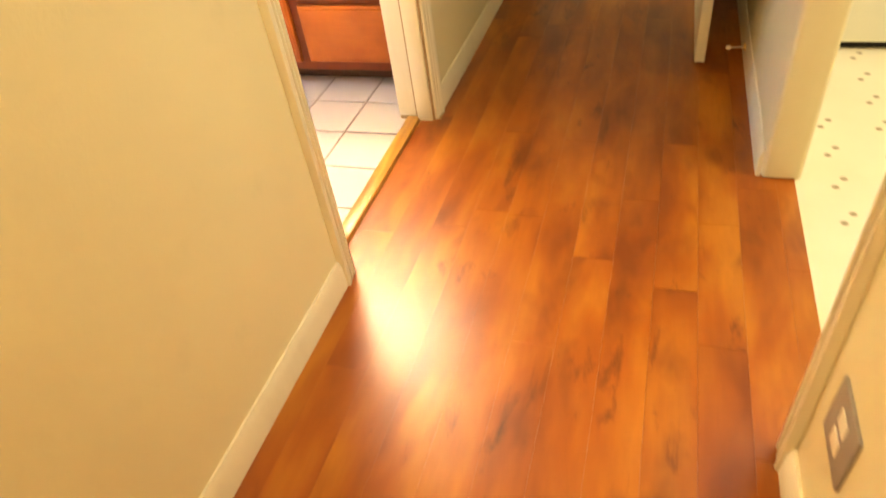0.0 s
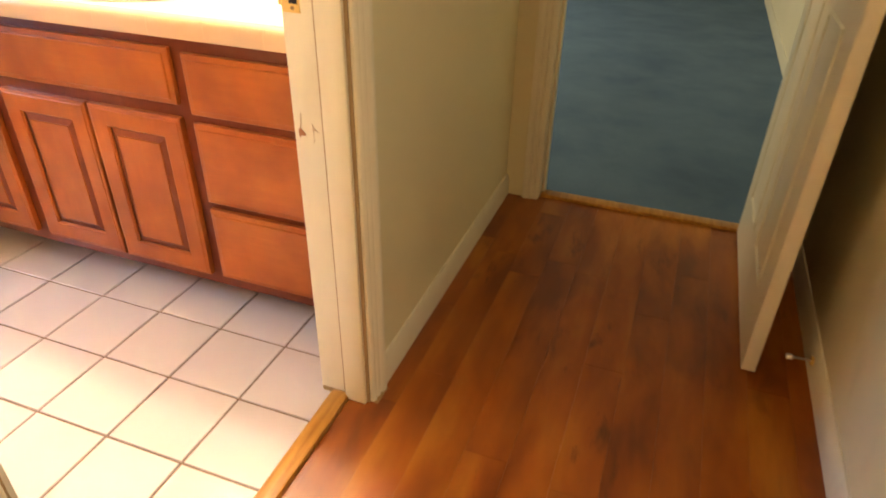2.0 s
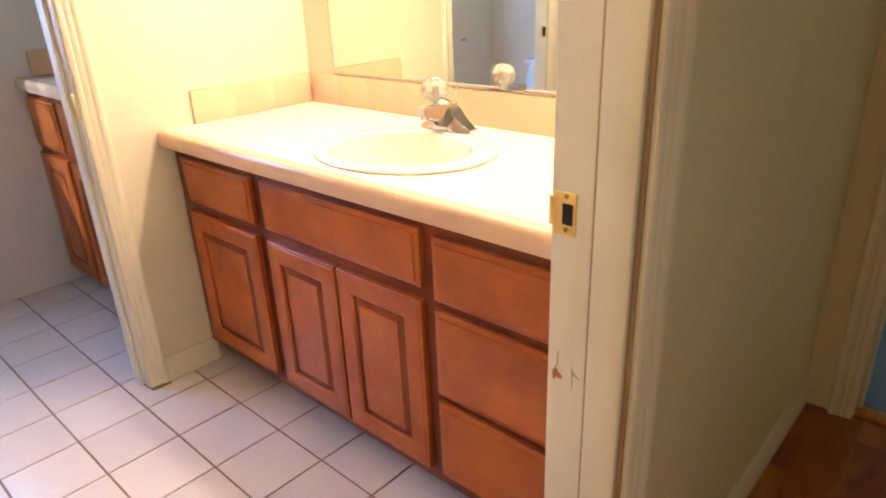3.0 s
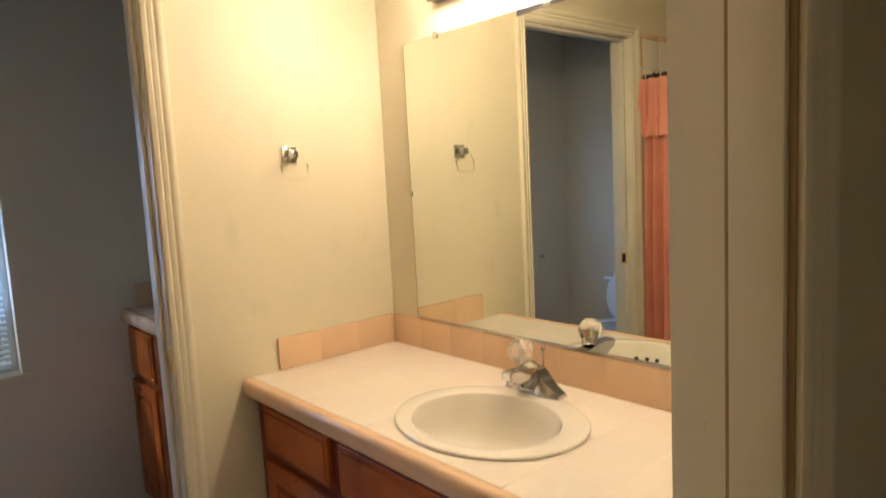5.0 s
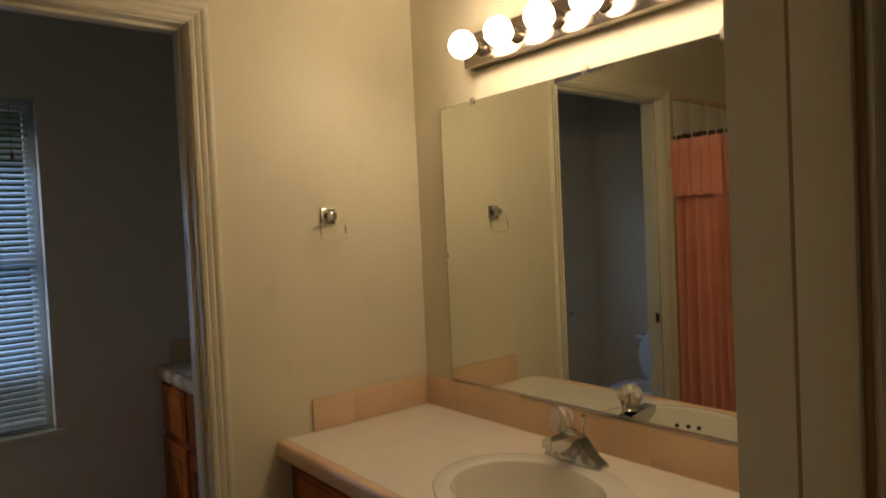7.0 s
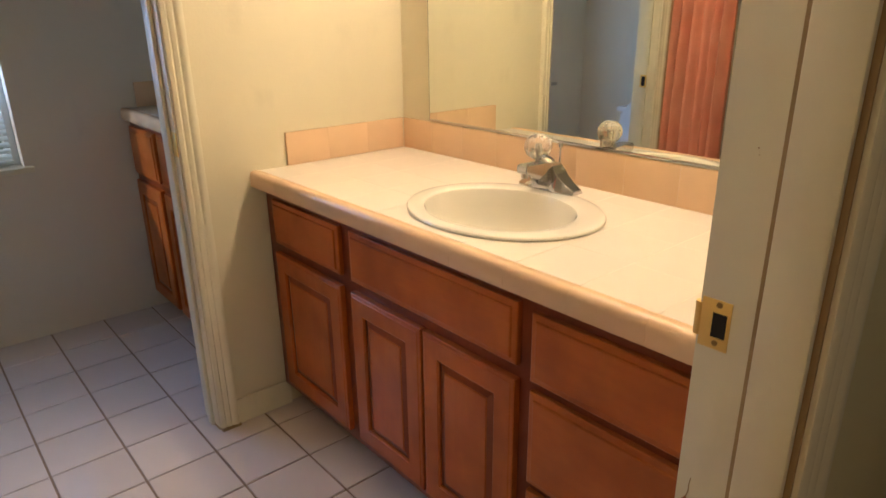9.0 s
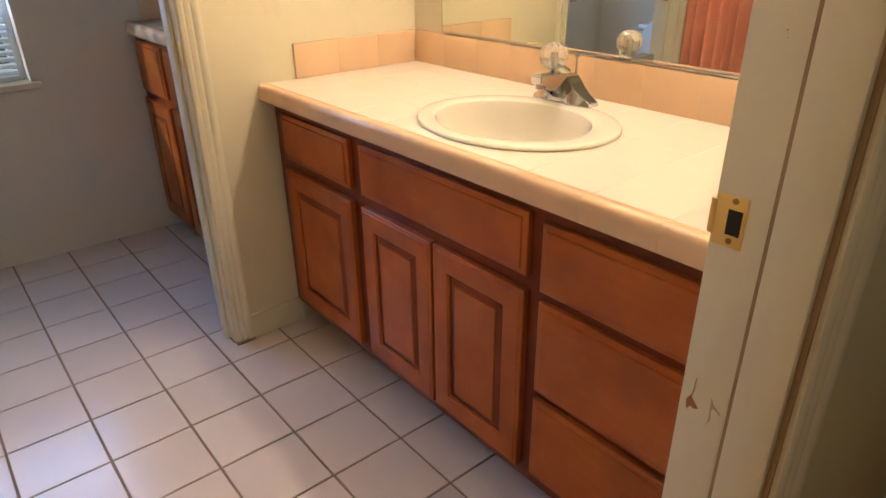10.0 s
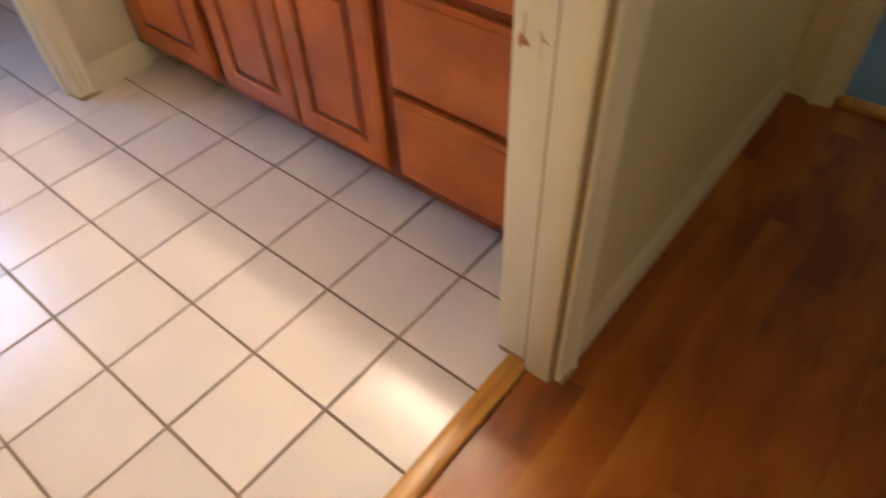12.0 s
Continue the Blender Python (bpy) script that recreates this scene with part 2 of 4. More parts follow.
def prism(bm, pts, place, w0, w1):
    """Runs the outline pts (u, v) from w0 to w1, which may depend on (u, v); place makes (u, v, w) a point."""
    f0 = w0 if callable(w0) else (lambda u, v: w0)
    f1 = w1 if callable(w1) else (lambda u, v: w1)
    a = [bm.verts.new(place(u, v, f0(u, v))) for u, v in pts]
    b = [bm.verts.new(place(u, v, f1(u, v))) for u, v in pts]
    k = len(pts)
    for i in range(k):
        bm.faces.new((a[i], a[(i + 1) % k], b[(i + 1) % k], b[i]))
    bm.faces.new(a[::-1])
    bm.faces.new(b)


def tube(bm, path, radius, sides=12, caps=True):
    """A round bar along a line of points; radius may be a list."""
    path = [Vector(p) for p in path]
    rs = radius if isinstance(radius, (list, tuple)) else [radius] * len(path)
    rings = []
    for i, p in enumerate(path):
        d = (path[min(i + 1, len(path) - 1)] - path[max(i - 1, 0)]).normalized()
        a = d.orthogonal().normalized() if abs(d.z) < 0.99 else Vector((1, 0, 0))
        if abs(d.z) < 0.99:
            a = d.cross(Vector((0, 0, 1))).normalized()
        c = d.cross(a).normalized()
        rings.append([bm.verts.new(p + rs[i] * (math.cos(2 * math.pi * k / sides) * a + math.sin(2 * math.pi * k / sides) * c)) for k in range(sides)])
    for r, s in zip(rings, rings[1:]):
        for k in range(sides):
            bm.faces.new((r[k], r[(k + 1) % sides], s[(k + 1) % sides], s[k]))
    if caps:
        bm.faces.new(rings[0][::-1])
        bm.faces.new(rings[-1])


def lathe(bm, profile, centre, sx=1.0, sy=1.0, sides=48, closed_end=True):
    """Turns (r, z) round the upright through centre, stretched by sx and sy."""
    cx, cy, cz = centre
    rings = []
    for r, z in profile:
        if r < 1e-6:
            rings.append([bm.verts.new((cx, cy, cz + z))])
        else:
            rings.append([bm.verts.new((cx + sx * r * math.cos(2 * math.pi * k / sides), cy + sy * r * math.sin(2 * math.pi * k / sides), cz + z)) for k in range(sides)])
    for a, b in zip(rings, rings[1:]):
        for k in range(sides):
            j = (k + 1) % sides
            if len(a) == 1 and len(b) > 1:
                bm.faces.new((a[0], b[j], b[k]))
            elif len(b) == 1 and len(a) > 1:
                bm.faces.new((a[k], a[j], b[0]))
            elif len(a) > 1:
                bm.faces.new((a[k], a[j], b[j], b[k]))


def part(name, bm, material, parent=None, label="", smooth=False, angle=35):
    bmesh.ops.recalc_face_normals(bm, faces=bm.faces)
    me = bpy.data.meshes.new(name)
    bm.to_mesh(me)
    bm.free()
    me.materials.append(material)
    if smooth:
        me.shade_smooth()
        me.set_sharp_from_angle(angle=radians(angle))
    ob = new(name, me)
    if parent:
        ob.parent = parent
    if label:
        ob["label"] = label
    return ob


def boxes(name, material, parent, *items, bev=0.0, label="", smooth=False):
    bm = bmesh.new()
    for it in items:
        box(bm, *it, bev=bev)
    return part(name, bm, material, parent, label, smooth or bev > 0)


def thing(name, label, category, group="", at=(0, 0, 0), kind=""):
    e = new(name)
    e.empty_display_size = 0.1
    e.location = at
    return tagged(e, label, category, group, kind)


def wall(name, axis, p0, p1, a0, a1, z0, z1, holes=(), label="", material=None):
    """A wall between p0 and p1 across `axis`, from a0 to a1 along the other; holes are (b0, b1, low, high)."""
    bm = bmesh.new()

    def add(b0, b1, c0, c1):
        if b1 - b0 > 1e-4 and c1 - c0 > 1e-4:
            if axis == "x":
                box(bm, p0, p1, b0, b1, c0, c1)
            else:
                box(bm, b0, b1, p0, p1, c0, c1)

    at = a0
    for b0, b1, c0, c1 in sorted(holes):
        add(at, b0, z0, z1)
        add(b0, b1, z0, c0)
        add(b0, b1, c1, z1)
        at = b1
    add(at, a1, z0, z1)
    bmesh.ops.remove_doubles(bm, verts=bm.verts, dist=1e-5)
    ob = part(name, bm, material or WALL)
    return tagged(ob, label or "cream painted drywall with a faint orange peel texture", "wall", kind="structure")


# ---- the shell ----
CEIL_Z = 2.398
HX0, HX1 = 0.295, 1.30          # the hallway's wall faces
HEND = 1.08                     # its far end
BX0, BX1 = -1.315, 0.17         # the washroom's wall faces
BACK = 0.625                    # wall with the mirror
D0, D1 = -0.852, -0.10          # washroom doorway
P0, P1 = -0.932, -0.150          # doorway of the toilet room, in the partition
PB = -1.43                      # back face of the partition
FX = -2.43                      # far wall with the window
HEAD = 2.03
J = 0.018                       # thickness of a jamb board

wall_hall_left = wall("wall_hall_left", "x", BX1, HX0, -4.2, HEND, 0, CEIL_Z, [(D0 - J, D1 + J, 0, HEAD + J)], material=HALL_WALL)
wall_hall_end = wall("wall_hall_end", "y", HEND, HEND + 0.11, -2.6, 3.3, 0, CEIL_Z, [(0.425 - J, 1.155 + J, 0, HEAD + J)], material=HALL_WALL)
wall_back = wall("wall_mirror", "y", BACK, BACK + 0.11, -2.65, BX1, 0, CEIL_Z)
wall_partition = wall("wall_partition", "x", PB, BX0, -2.0, BACK, 0, CEIL_Z, [(P0 - J, P1 + J, 0, HEAD + J - 0.02)])
WY0, WY1, WZ0, WZ1 = -1.25, -0.363, 0.705, 1.995
wall_far = wall("wall_window", "x", FX - 0.13, FX, -2.1, BACK, 0, CEIL_Z, [(WY0, WY1, WZ0, WZ1)], material=COOL_WALL)
wall_toilet_south = wall("wall_toilet_south", "y", -1.93, -1.82, FX, PB, 0, CEIL_Z, material=COOL_WALL)
wall_alcove_back = wall("wall_tub_back", "y", -1.93, -1.82, BX0, BX1, 0, CEIL_Z)
bm = bmesh.new()
box(bm, HX1, 1.40, -0.328, HEND, 0, CEIL_Z, bev=0.012, seg=3)
wall_right = tagged(part("wall_hall_right", bm, HALL_WALL, smooth=True), "cream drywall with a rounded end and light scuffs", "wall", kind="structure")
wall_right_near = wall("wall_hall_near", "x", HX1 - 0.012, 1.40, -4.2, -1.165, 0, CEIL_Z, material=HALL_WALL)
wall_right_head = wall("wall_laundry_head", "x", HX1, 1.40, -1.165, -0.328, 2.05, CEIL_Z, material=HALL_WALL)
wall_hall_south = wall("wall_hall_south", "y", -4.3, -4.2, 0.1, 1.5, 0, CEIL_Z, material=HALL_WALL)
wall_laundry_e = wall("wall_laundry_east", "x", 3.2, 3.3, -2.1, HEND, 0, CEIL_Z)
wall_laundry_s = wall("wall_laundry_south", "y", -2.2, -2.1, 1.40, 3.3, 0, CEIL_Z)
wall_bed_far = wall("wall_bedroom_far", "y", 7.0, 7.1, -2.6, 3.3, 0, CEIL_Z)
wall_bed_w = wall("wall_bedroom_west", "x", -2.7, -2.6, HEND, 7.1, 0, CEIL_Z, [(2.8, 4.4, 0.8, 2.1)])
wall_bed_e = wall("wall_bedroom_east", "x", 3.2, 3.3, HEND + 0.11, 7.1, 0, CEIL_Z)

bm = bmesh.new()
box(bm, -2.8, 3.4, -4.4, 7.2, CEIL_Z, CEIL_Z + 0.1)
ceiling = tagged(part("ceiling", bm, CEIL), "smooth cream painted ceiling", "ceiling", kind="structure")

# floors: a bed under the tiles and planks, carpet and sheet vinyl
bm = bmesh.new()
box(bm, FX - 0.13, 0.20, -2.01, BACK + 0.1, -0.10, -0.004)
floor_wash = tagged(part("floor_washroom", bm, GROUT), "square off-white ceramic tiles with brown grout", "tiled floor", kind="structure")
bm = bmesh.new()
box(bm, 0.20, 1.385, -4.3, 1.115, -0.10, -0.008)
floor_hall = tagged(part("floor_hall", bm, TOE), "orange-brown wood laminate plank floor with dark knots", "wood floor", kind="structure")
bm = bmesh.new()
box(bm, 1.385, 3.3, -2.2, HEND + 0.05, -0.10, -0.002)
floor_laundry = tagged(part("floor_laundry", bm, LINO), "cream sheet vinyl with small printed marks", "vinyl floor", kind="structure")
bm = bmesh.new()
box(bm, -2.7, 3.3, 1.135, 7.1, -0.10, 0.006)
floor_bed = tagged(part("floor_bedroom", bm, CARPET), "worn blue cut-pile carpet", "carpet", kind="structure")
bm = bmesh.new()
box(bm, -60, 60, -60, 60, -0.45, -0.15)
ground = tagged(part("ground", bm, SOIL), "bare brown ground outside", "ground", kind="structure")
bm = bmesh.new()
box(bm, -7.2, -7.0, -9, 8, -0.15, 3.4)
backdrop = tagged(part("backdrop", bm, HEDGE), "dense green shrubs beyond the window", "shrubs", kind="structure")

# ---- trim ----
CASE = [(0.0, 0.0), (0.0, 0.007), (0.004, 0.011), (0.012, 0.0125), (0.0145, 0.0085), (0.0175, 0.0085), (0.021, 0.0125), (0.029, 0.0145), (0.0315, 0.0105), (0.0345, 0.0105), (0.039, 0.0155), (0.048, 0.019), (0.055, 0.018), (0.057, 0.013), (0.057, 0.0)]


def door_trim(name, axis, face, out, b0, b1, head, label, edge0=True, edge1=True):
    """Casing on the wall face, round the opening b0..b1; out is +1 or -1, the way the face looks."""
    gap = 0.004

    def leg(side):
        bm = bmesh.new()
        edge = b0 - gap if side < 0 else b1 + gap

        def place(u, v, w):
            a = edge + side * u
            return (face + out * v, a, w) if axis == "x" else (a, face + out * v, w)

        prism(bm, CASE, place, 0.0, lambda u, v: head + gap + u)
        return bm

    holder = thing(name, label, "door trim", kind="structure")
    if edge0:
        part("side_casing", leg(-1), TRIM, holder, smooth=True)
    if edge1:
        part("side_casing", leg(1), TRIM, holder, smooth=True)
    bm = bmesh.new()

    def over(u, v, w):
        return (face + out * v, w, head + gap + u) if axis == "x" else (w, face + out * v, head + gap + u)

    prism(bm, CASE, over, lambda u, v: b0 - gap - u, lambda u, v: b1 + gap + u)
    part("head_casing", bm, TRIM, holder, smooth=True)
    return holder


def jambs(name, axis, f0, f1, b0, b1, head, label, stop_at):
    """The boards that line an opening, with their stops."""
    holder = thing(name, label, "door frame", kind="structure")

    def bx(p0, p1, a0, a1, z0, z1):
        return (p0, p1, a0, a1, z0, z1) if axis == "x" else (a0, a1, p0, p1, z0, z1)

    boxes("jamb", TRIM, holder, bx(f0, f1, b0 - J, b0, 0, head + J), bev=0.0015)
    boxes("jamb", TRIM, holder, bx(f0, f1, b1, b1 + J, 0, head + J), bev=0.0015)
    boxes("head_jamb", TRIM, holder, bx(f0, f1, b0, b1, head, head + J), bev=0.0015)
    s0, s1 = stop_at
    boxes("door_stop", TRIM, holder, bx(s0, s1, b0, b0 + 0.011, 0, head), bev=0.003)
    boxes("door_stop", TRIM, holder, bx(s0, s1, b1 - 0.011, b1, 0, head), bev=0.003)
    boxes("door_stop", TRIM, holder, bx(s0, s1, b0 + 0.011, b1 - 0.011, head - 0.011, head), bev=0.003)
    return holder


frame_wash = jambs("door_1", "x", BX1 - 0.001, HX0 + 0.001, D0, D1, HEAD, "chipped cream painted washroom door frame", (0.237, 0.290))
# brown strips that paint both grime and shadow into the frame's grooves
for x0, x1, dy in ((0.2300, 0.2375, 0.0009), (0.2875, 0.2962, 0.0012)):
    boxes("grimy_gap", GRIME, frame_wash, (x0, x1, D1 - dy, D1 + 0.003, 0.0, HEAD))
    boxes("grimy_gap", GRIME, frame_wash, (x0, x1, D0 - 0.003, D0 + dy, 0.0, HEAD))
door_trim("trim_washroom_hall", "x", HX0, 1, D0, D1, HEAD, "cream moulded door casing, grubby and chipped")
door_trim("trim_washroom_inner", "x", BX1, -1, D0, D1, HEAD, "cream moulded door casing inside the washroom", True, False)
jambs("door_2", "x", PB - 0.001, BX0 + 0.001, P0, P1, HEAD - 0.02, "cream painted door frame of the toilet room", (-1.385, -1.35))
door_trim("trim_toilet", "x", BX0, 1, P0, P1, HEAD - 0.02, "cream moulded door casing with a worn foot")
jambs("door_3", "y", HEND - 0.001, HEND + 0.111, 0.425, 1.155, HEAD, "cream painted bedroom door frame", (HEND + 0.045, HEND + 0.08))
door_trim("trim_bedroom", "y", HEND, -1, 0.425, 1.155, HEAD, "cream moulded casing round the bedroom doorway")
bm = bmesh.new()
prism(bm, CASE, lambda u, v, w: (HX1 - 0.012 - v, -1.169 - u, w), 0, HEAD)
tagged(part("trim_laundry", bm, TRIM, smooth=True), "cream door casing beside the laundry opening", "door trim", kind="structure")

BASE = [(0.0, 0.0), (0.0, 0.082), (0.005, 0.082), (0.008, 0.072), (0.012, 0.060), (0.0125, 0.0)]


def baseboard(axis, face, out, a0, a1, z=0.0):
    bm = bmesh.new()

    def place(u, v, w):
        return (face + out * u, w, z + v) if axis == "x" else (w, face + out * u, z + v)

    prism(bm, BASE, place, a0, a1)
    return tagged(part("baseboard", bm, TRIM, smooth=True), "cream painted baseboard with scuffs", "baseboard", kind="structure")


baseboard("x", HX0, 1, D1 + 0.062, HEND)
baseboard("x", HX0, 1, -4.2, D0 - 0.062)
baseboard("x", HX1, -1, -0.315, HEND)
baseboard("x", HX1 - 0.012, -1, -4.2, -1.228)
baseboard("x", BX0, 1, P1 + 0.062, 0.10)
baseboard("y", HEND, -1, 1.217, HX1 - 0.013)
baseboard("y", 7.0, -1, -2.6, 0.45)
baseboard("y", 7.0, -1, 1.5, 3.2)
baseboard("x", 1.41, -1, 1.2, 7.0)

# ---- bedroom and laundry beyond the hallway ----
wall_bed_inner = wall("wall_bedroom_closet", "x", 1.41, 1.51, HEND + 0.11, 7.0, 0, CEIL_Z)


def six_panel_leaf(holder, x_face, x_back, y0, y1, z0, z1):
    """A moulded leaf with its panels on the x_face side, from y0 to y1."""
    bm = bmesh.new()
    box(bm, min(x_face, x_back), max(x_face, x_back), y0, y1, z0, z1, bev=0.0015)
    part("leaf", bm, TRIM, holder, smooth=True)
    side = -1 if x_face < x_back else 1
    w = (y1 - y0 - 0.11 * 2 - 0.10) / 2
    for c0 in (y0 + 0.11, y0 + 0.21 + w):
        for r0, r1 in ((0.19, 0.83), (0.99, 1.62), (1.72, 1.93)):
            bm = bmesh.new()
            loops = [(0.0, 0.0), (0.006, 0.004), (0.012, 0.004), (0.016, 0.0005), (0.032, 0.0005), (0.05, 0.005)]
            ring = []
            for ins, out in loops:
                ring.append([bm.verts.new((x_face + side * (out + 0.0004), y, z)) for y, z in ((c0 + ins, r0 + ins), (c0 + w - ins, r0 + ins), (c0 + w - ins, r1 - ins), (c0 + ins, r1 - ins))])
            for a, b in zip(ring, ring[1:]):
                for k in range(4):
                    bm.faces.new((a[k], a[(k + 1) % 4], b[(k + 1) % 4], b[k]))
            bm.faces.new(ring[-1])
            part("panel", bm, TRIM, holder, smooth=True, angle=20)


hall_door = thing("panel_door", "cream painted six-panel door standing open against the hallway", "door", at=(0, 0, 0))
six_panel_leaf(hall_door, 1.124, 1.158, 0.338, 1.083, 0.012, 2.02)
for z in (0.25, 1.05, 1.82):
    bm = bmesh.new()
    tube(bm, [(1.162, 1.086, z - 0.045), (1.162, 1.086, z + 0.045)], 0.007)
    part("hinge", bm, BRASS, hall_door, "worn brass hinge", smooth=True)
bm = bmesh.new()
tube(bm, [(1.124, 0.398, 0.93), (1.114, 0.398, 0.93), (1.102, 0.398, 0.93), (1.082, 0.398, 0.93), (1.069, 0.398, 0.93), (1.065, 0.398, 0.93)], [0.028, 0.028, 0.012, 0.024, 0.026, 0.014], 20)
part("door_knob", bm, BRASS, hall_door, "round brass knob", smooth=True)

closet_door = thing("closet_door", "white closet door slightly ajar at the far bedroom wall", "door")
boxes("leaf", TRIM, closet_door, (0.50, 1.38, 6.935, 6.97, 0.03, 2.03), bev=0.003)
boxes("panel", TRIM, closet_door, (0.60, 0.90, 6.928, 6.936, 0.2, 0.9), bev=0.004)
boxes("panel", TRIM, closet_door, (0.98, 1.28, 6.928, 6.936, 0.2, 0.9), bev=0.004)

stop = thing("door_stopper", "thin metal door stopper with a white tip on the baseboard", "doorstop")
bm = bmesh.new()
tube(bm, [(HX1 - 0.012, 0.395, 0.045), (HX1 - 0.018, 0.395, 0.045)], 0.012, 14)
part("foot_plate", bm, BRASS, stop, smooth=True)
bm = bmesh.new()
tube(bm, [(HX1 - 0.018, 0.395, 0.045), (HX1 - 0.060, 0.395, 0.043)], 0.0035, 10)
part("rod", bm, STEEL, stop, smooth=True)
bm = bmesh.new()
tube(bm, [(HX1 - 0.058, 0.395, 0.043), (HX1 - 0.061, 0.395, 0.043), (HX1 - 0.074, 0.395, 0.042)], [0.005, 0.008, 0.007], 12)
part("tip", bm, RUBBER, stop, "white rubber tip", smooth=True)

appliance = thing("laundry_cabinet", "cream enamelled laundry machine with a dark gap at its foot", "washing machine")
boxes("body", WHITE_METAL, appliance, (1.46, 2.14, 0.472, 1.06, 0.028, 0.92), bev=0.008)
boxes("top_panel", WHITE_METAL, appliance, (1.46, 2.14, 0.468, 1.06, 0.924, 0.955), bev=0.006)
for x in (1.52, 2.08):
    for y in (0.53, 1.0):
        boxes("foot", DARK, appliance, (x - 0.02, x + 0.02, y - 0.02, y + 0.02, -0.002, 0.028))
# black sheet added in place of the shade beneath the machine
boxes("toe_shadow_panel", DARK, appliance, (1.48, 2.12, 0.50, 0.51, 0.0, 0.028))

plate = thing("outlet_cover", "brushed grey metal outlet cover on the wall beside the casing", "outlet cover")
bm = bmesh.new()
box(bm, HX1 - 0.018, HX1 - 0.012, -1.395, -1.285, 0.240, 0.355, bev=0.002)
part("cover_plate", bm, PLATE, plate, smooth=True)
for z in (0.277, 0.318):
    boxes("socket", WHITE_METAL, plate, (HX1 - 0.020, HX1 - 0.0178, -1.357, -1.323, z - 0.014, z + 0.014), bev=0.001)

thr = boxes("threshold_washroom", OAK, None, (0.198, 0.244, D0 + 0.001, D1 - 0.001, -0.006, 0.014), bev=0.006)
tagged(thr, "oak-coloured wooden threshold strip with rounded edges", "threshold", kind="structure")
thr2 = boxes("threshold_bedroom", OAK, None, (0.4255, 1.1545, 1.098, 1.146, -0.006, 0.013), bev=0.005)
tagged(thr2, "oak-coloured threshold strip at the carpet edge", "threshold", kind="structure")

# the washroom's own door, swung inward past a right angle
wash_door = thing("washroom_door", "cream painted door swung open into the washroom", "door", at=(0.163, -0.833, 0))
bm = bmesh.new()
box(bm, -0.735, 0.0, 0.0, 0.035, 0.012, 2.02, bev=0.0015)
part("leaf", bm, TRIM, wash_door, smooth=True)
for z in (0.25, 1.05, 1.82):
    bm = bmesh.new()
    tube(bm, [(0.006, -0.003, z - 0.045), (0.006, -0.003, z + 0.045)], 0.006)
    part("hinge", bm, BRASS, wash_door, "worn brass hinge", smooth=True)
for s in (-1, 1):
    bm = bmesh.new()
    y = 0.0175 + s * 0.0175
    tube(bm, [(-0.67, y, 0.93), (-0.67, y + s * 0.010, 0.93), (-0.67, y + s * 0.022, 0.93), (-0.67, y + s * 0.042, 0.93), (-0.67, y + s * 0.056, 0.93)], [0.028, 0.027, 0.012, 0.025, 0.016], 20)
    part("door_knob", bm, BRASS, wash_door, "round brass knob", smooth=True)
wash_door.rotation_euler = (0, 0, radians(8.5))

# chips, strikes and catches on the frames
strike = thing("strike_plate", "worn brass strike plate with a dark latch hole", "strike plate")
bm = bmesh.new()
box(bm, 0.172, 0.206, D1 - 0.0016, D1 + 0.0004, 0.881, 0.940, bev=0.0007)
part("plate", bm, BRASS, strike, smooth=True)
bm = bmesh.new()
tube(bm, [(0.169, D1 + 0.004, 0.892), (0.169, D1 + 0.004, 0.932)], 0.006, 12)
part("lip", bm, BRASS, strike, smooth=True)
boxes("latch_hole", DARK, strike, (0.186, 0.202, D1 - 0.0021, D1 - 0.0014, 0.896, 0.925))
for z in (0.889, 0.935):
    bm = bmesh.new()
    tube(bm, [(0.192, D1 - 0.0014, z), (0.192, D1 - 0.0026, z)], 0.0035, 12)
    part("screw", bm, OLD_BRASS, strike, smooth=True)

pull = thing("pocket_door_pull", "small brass edge plate at the toilet room doorway", "door plate")
boxes("plate", BRASS, pull, (-1.347, -1.3135, P1 - 0.0016, P1 + 0.0004, 0.878, 0.945), bev=0.0006)
catch = thing("pocket_door_catch", "dark recessed catch in the cream door jamb", "strike plate")
boxes("plate", BRASS, catch, (-1.385, -1.35, P0 + 0.0112, P0 + 0.0125, 0.885, 0.945), bev=0.0005)
boxes("latch_hole", DARK, catch, (-1.377, -1.358, P0 + 0.0123, P0 + 0.0132, 0.893, 0.937))

chip = thing("paint_chip", "ragged patch of bare wood where paint has split off the jamb", "chipped paint")


def torn(name, material, outline, proud, label=""):
    """A thin ragged patch on the jamb's face; the outline is a run of (x, z)."""
    bm = bmesh.new()
    prism(bm, outline, lambda u, v, w: (0.1755 + (u - 0.172) * 1.12, w, v - 0.028 + (v - 0.69) * 0.15), D1 - proud, D1 + 0.0002)
    return part(name, bm, material, chip, label)


torn("bare_patch", BAREWOOD, [(0.1745, 0.694), (0.178, 0.700), (0.181, 0.697), (0.189, 0.6885), (0.185, 0.686), (0.180, 0.687), (0.1765, 0.681), (0.175, 0.687)], 0.0010)
torn("crack", GRIME, [(0.1815, 0.725), (0.1822, 0.725), (0.1812, 0.716), (0.1816, 0.708), (0.1795, 0.699), (0.1786, 0.700), (0.1805, 0.709), (0.1803, 0.716)], 0.0008, "thin brown crack in the paint")
torn("torn_paint", TORN, [(0.2015, 0.710), (0.2030, 0.706), (0.2052, 0.7015), (0.2085, 0.6995), (0.2140, 0.6945), (0.2085, 0.6975), (0.2045, 0.6975), (0.2035, 0.6920), (0.2042, 0.682), (0.2010, 0.674), (0.2030, 0.683), (0.2022, 0.698)], 0.0008, "torn edge of the cream paint")
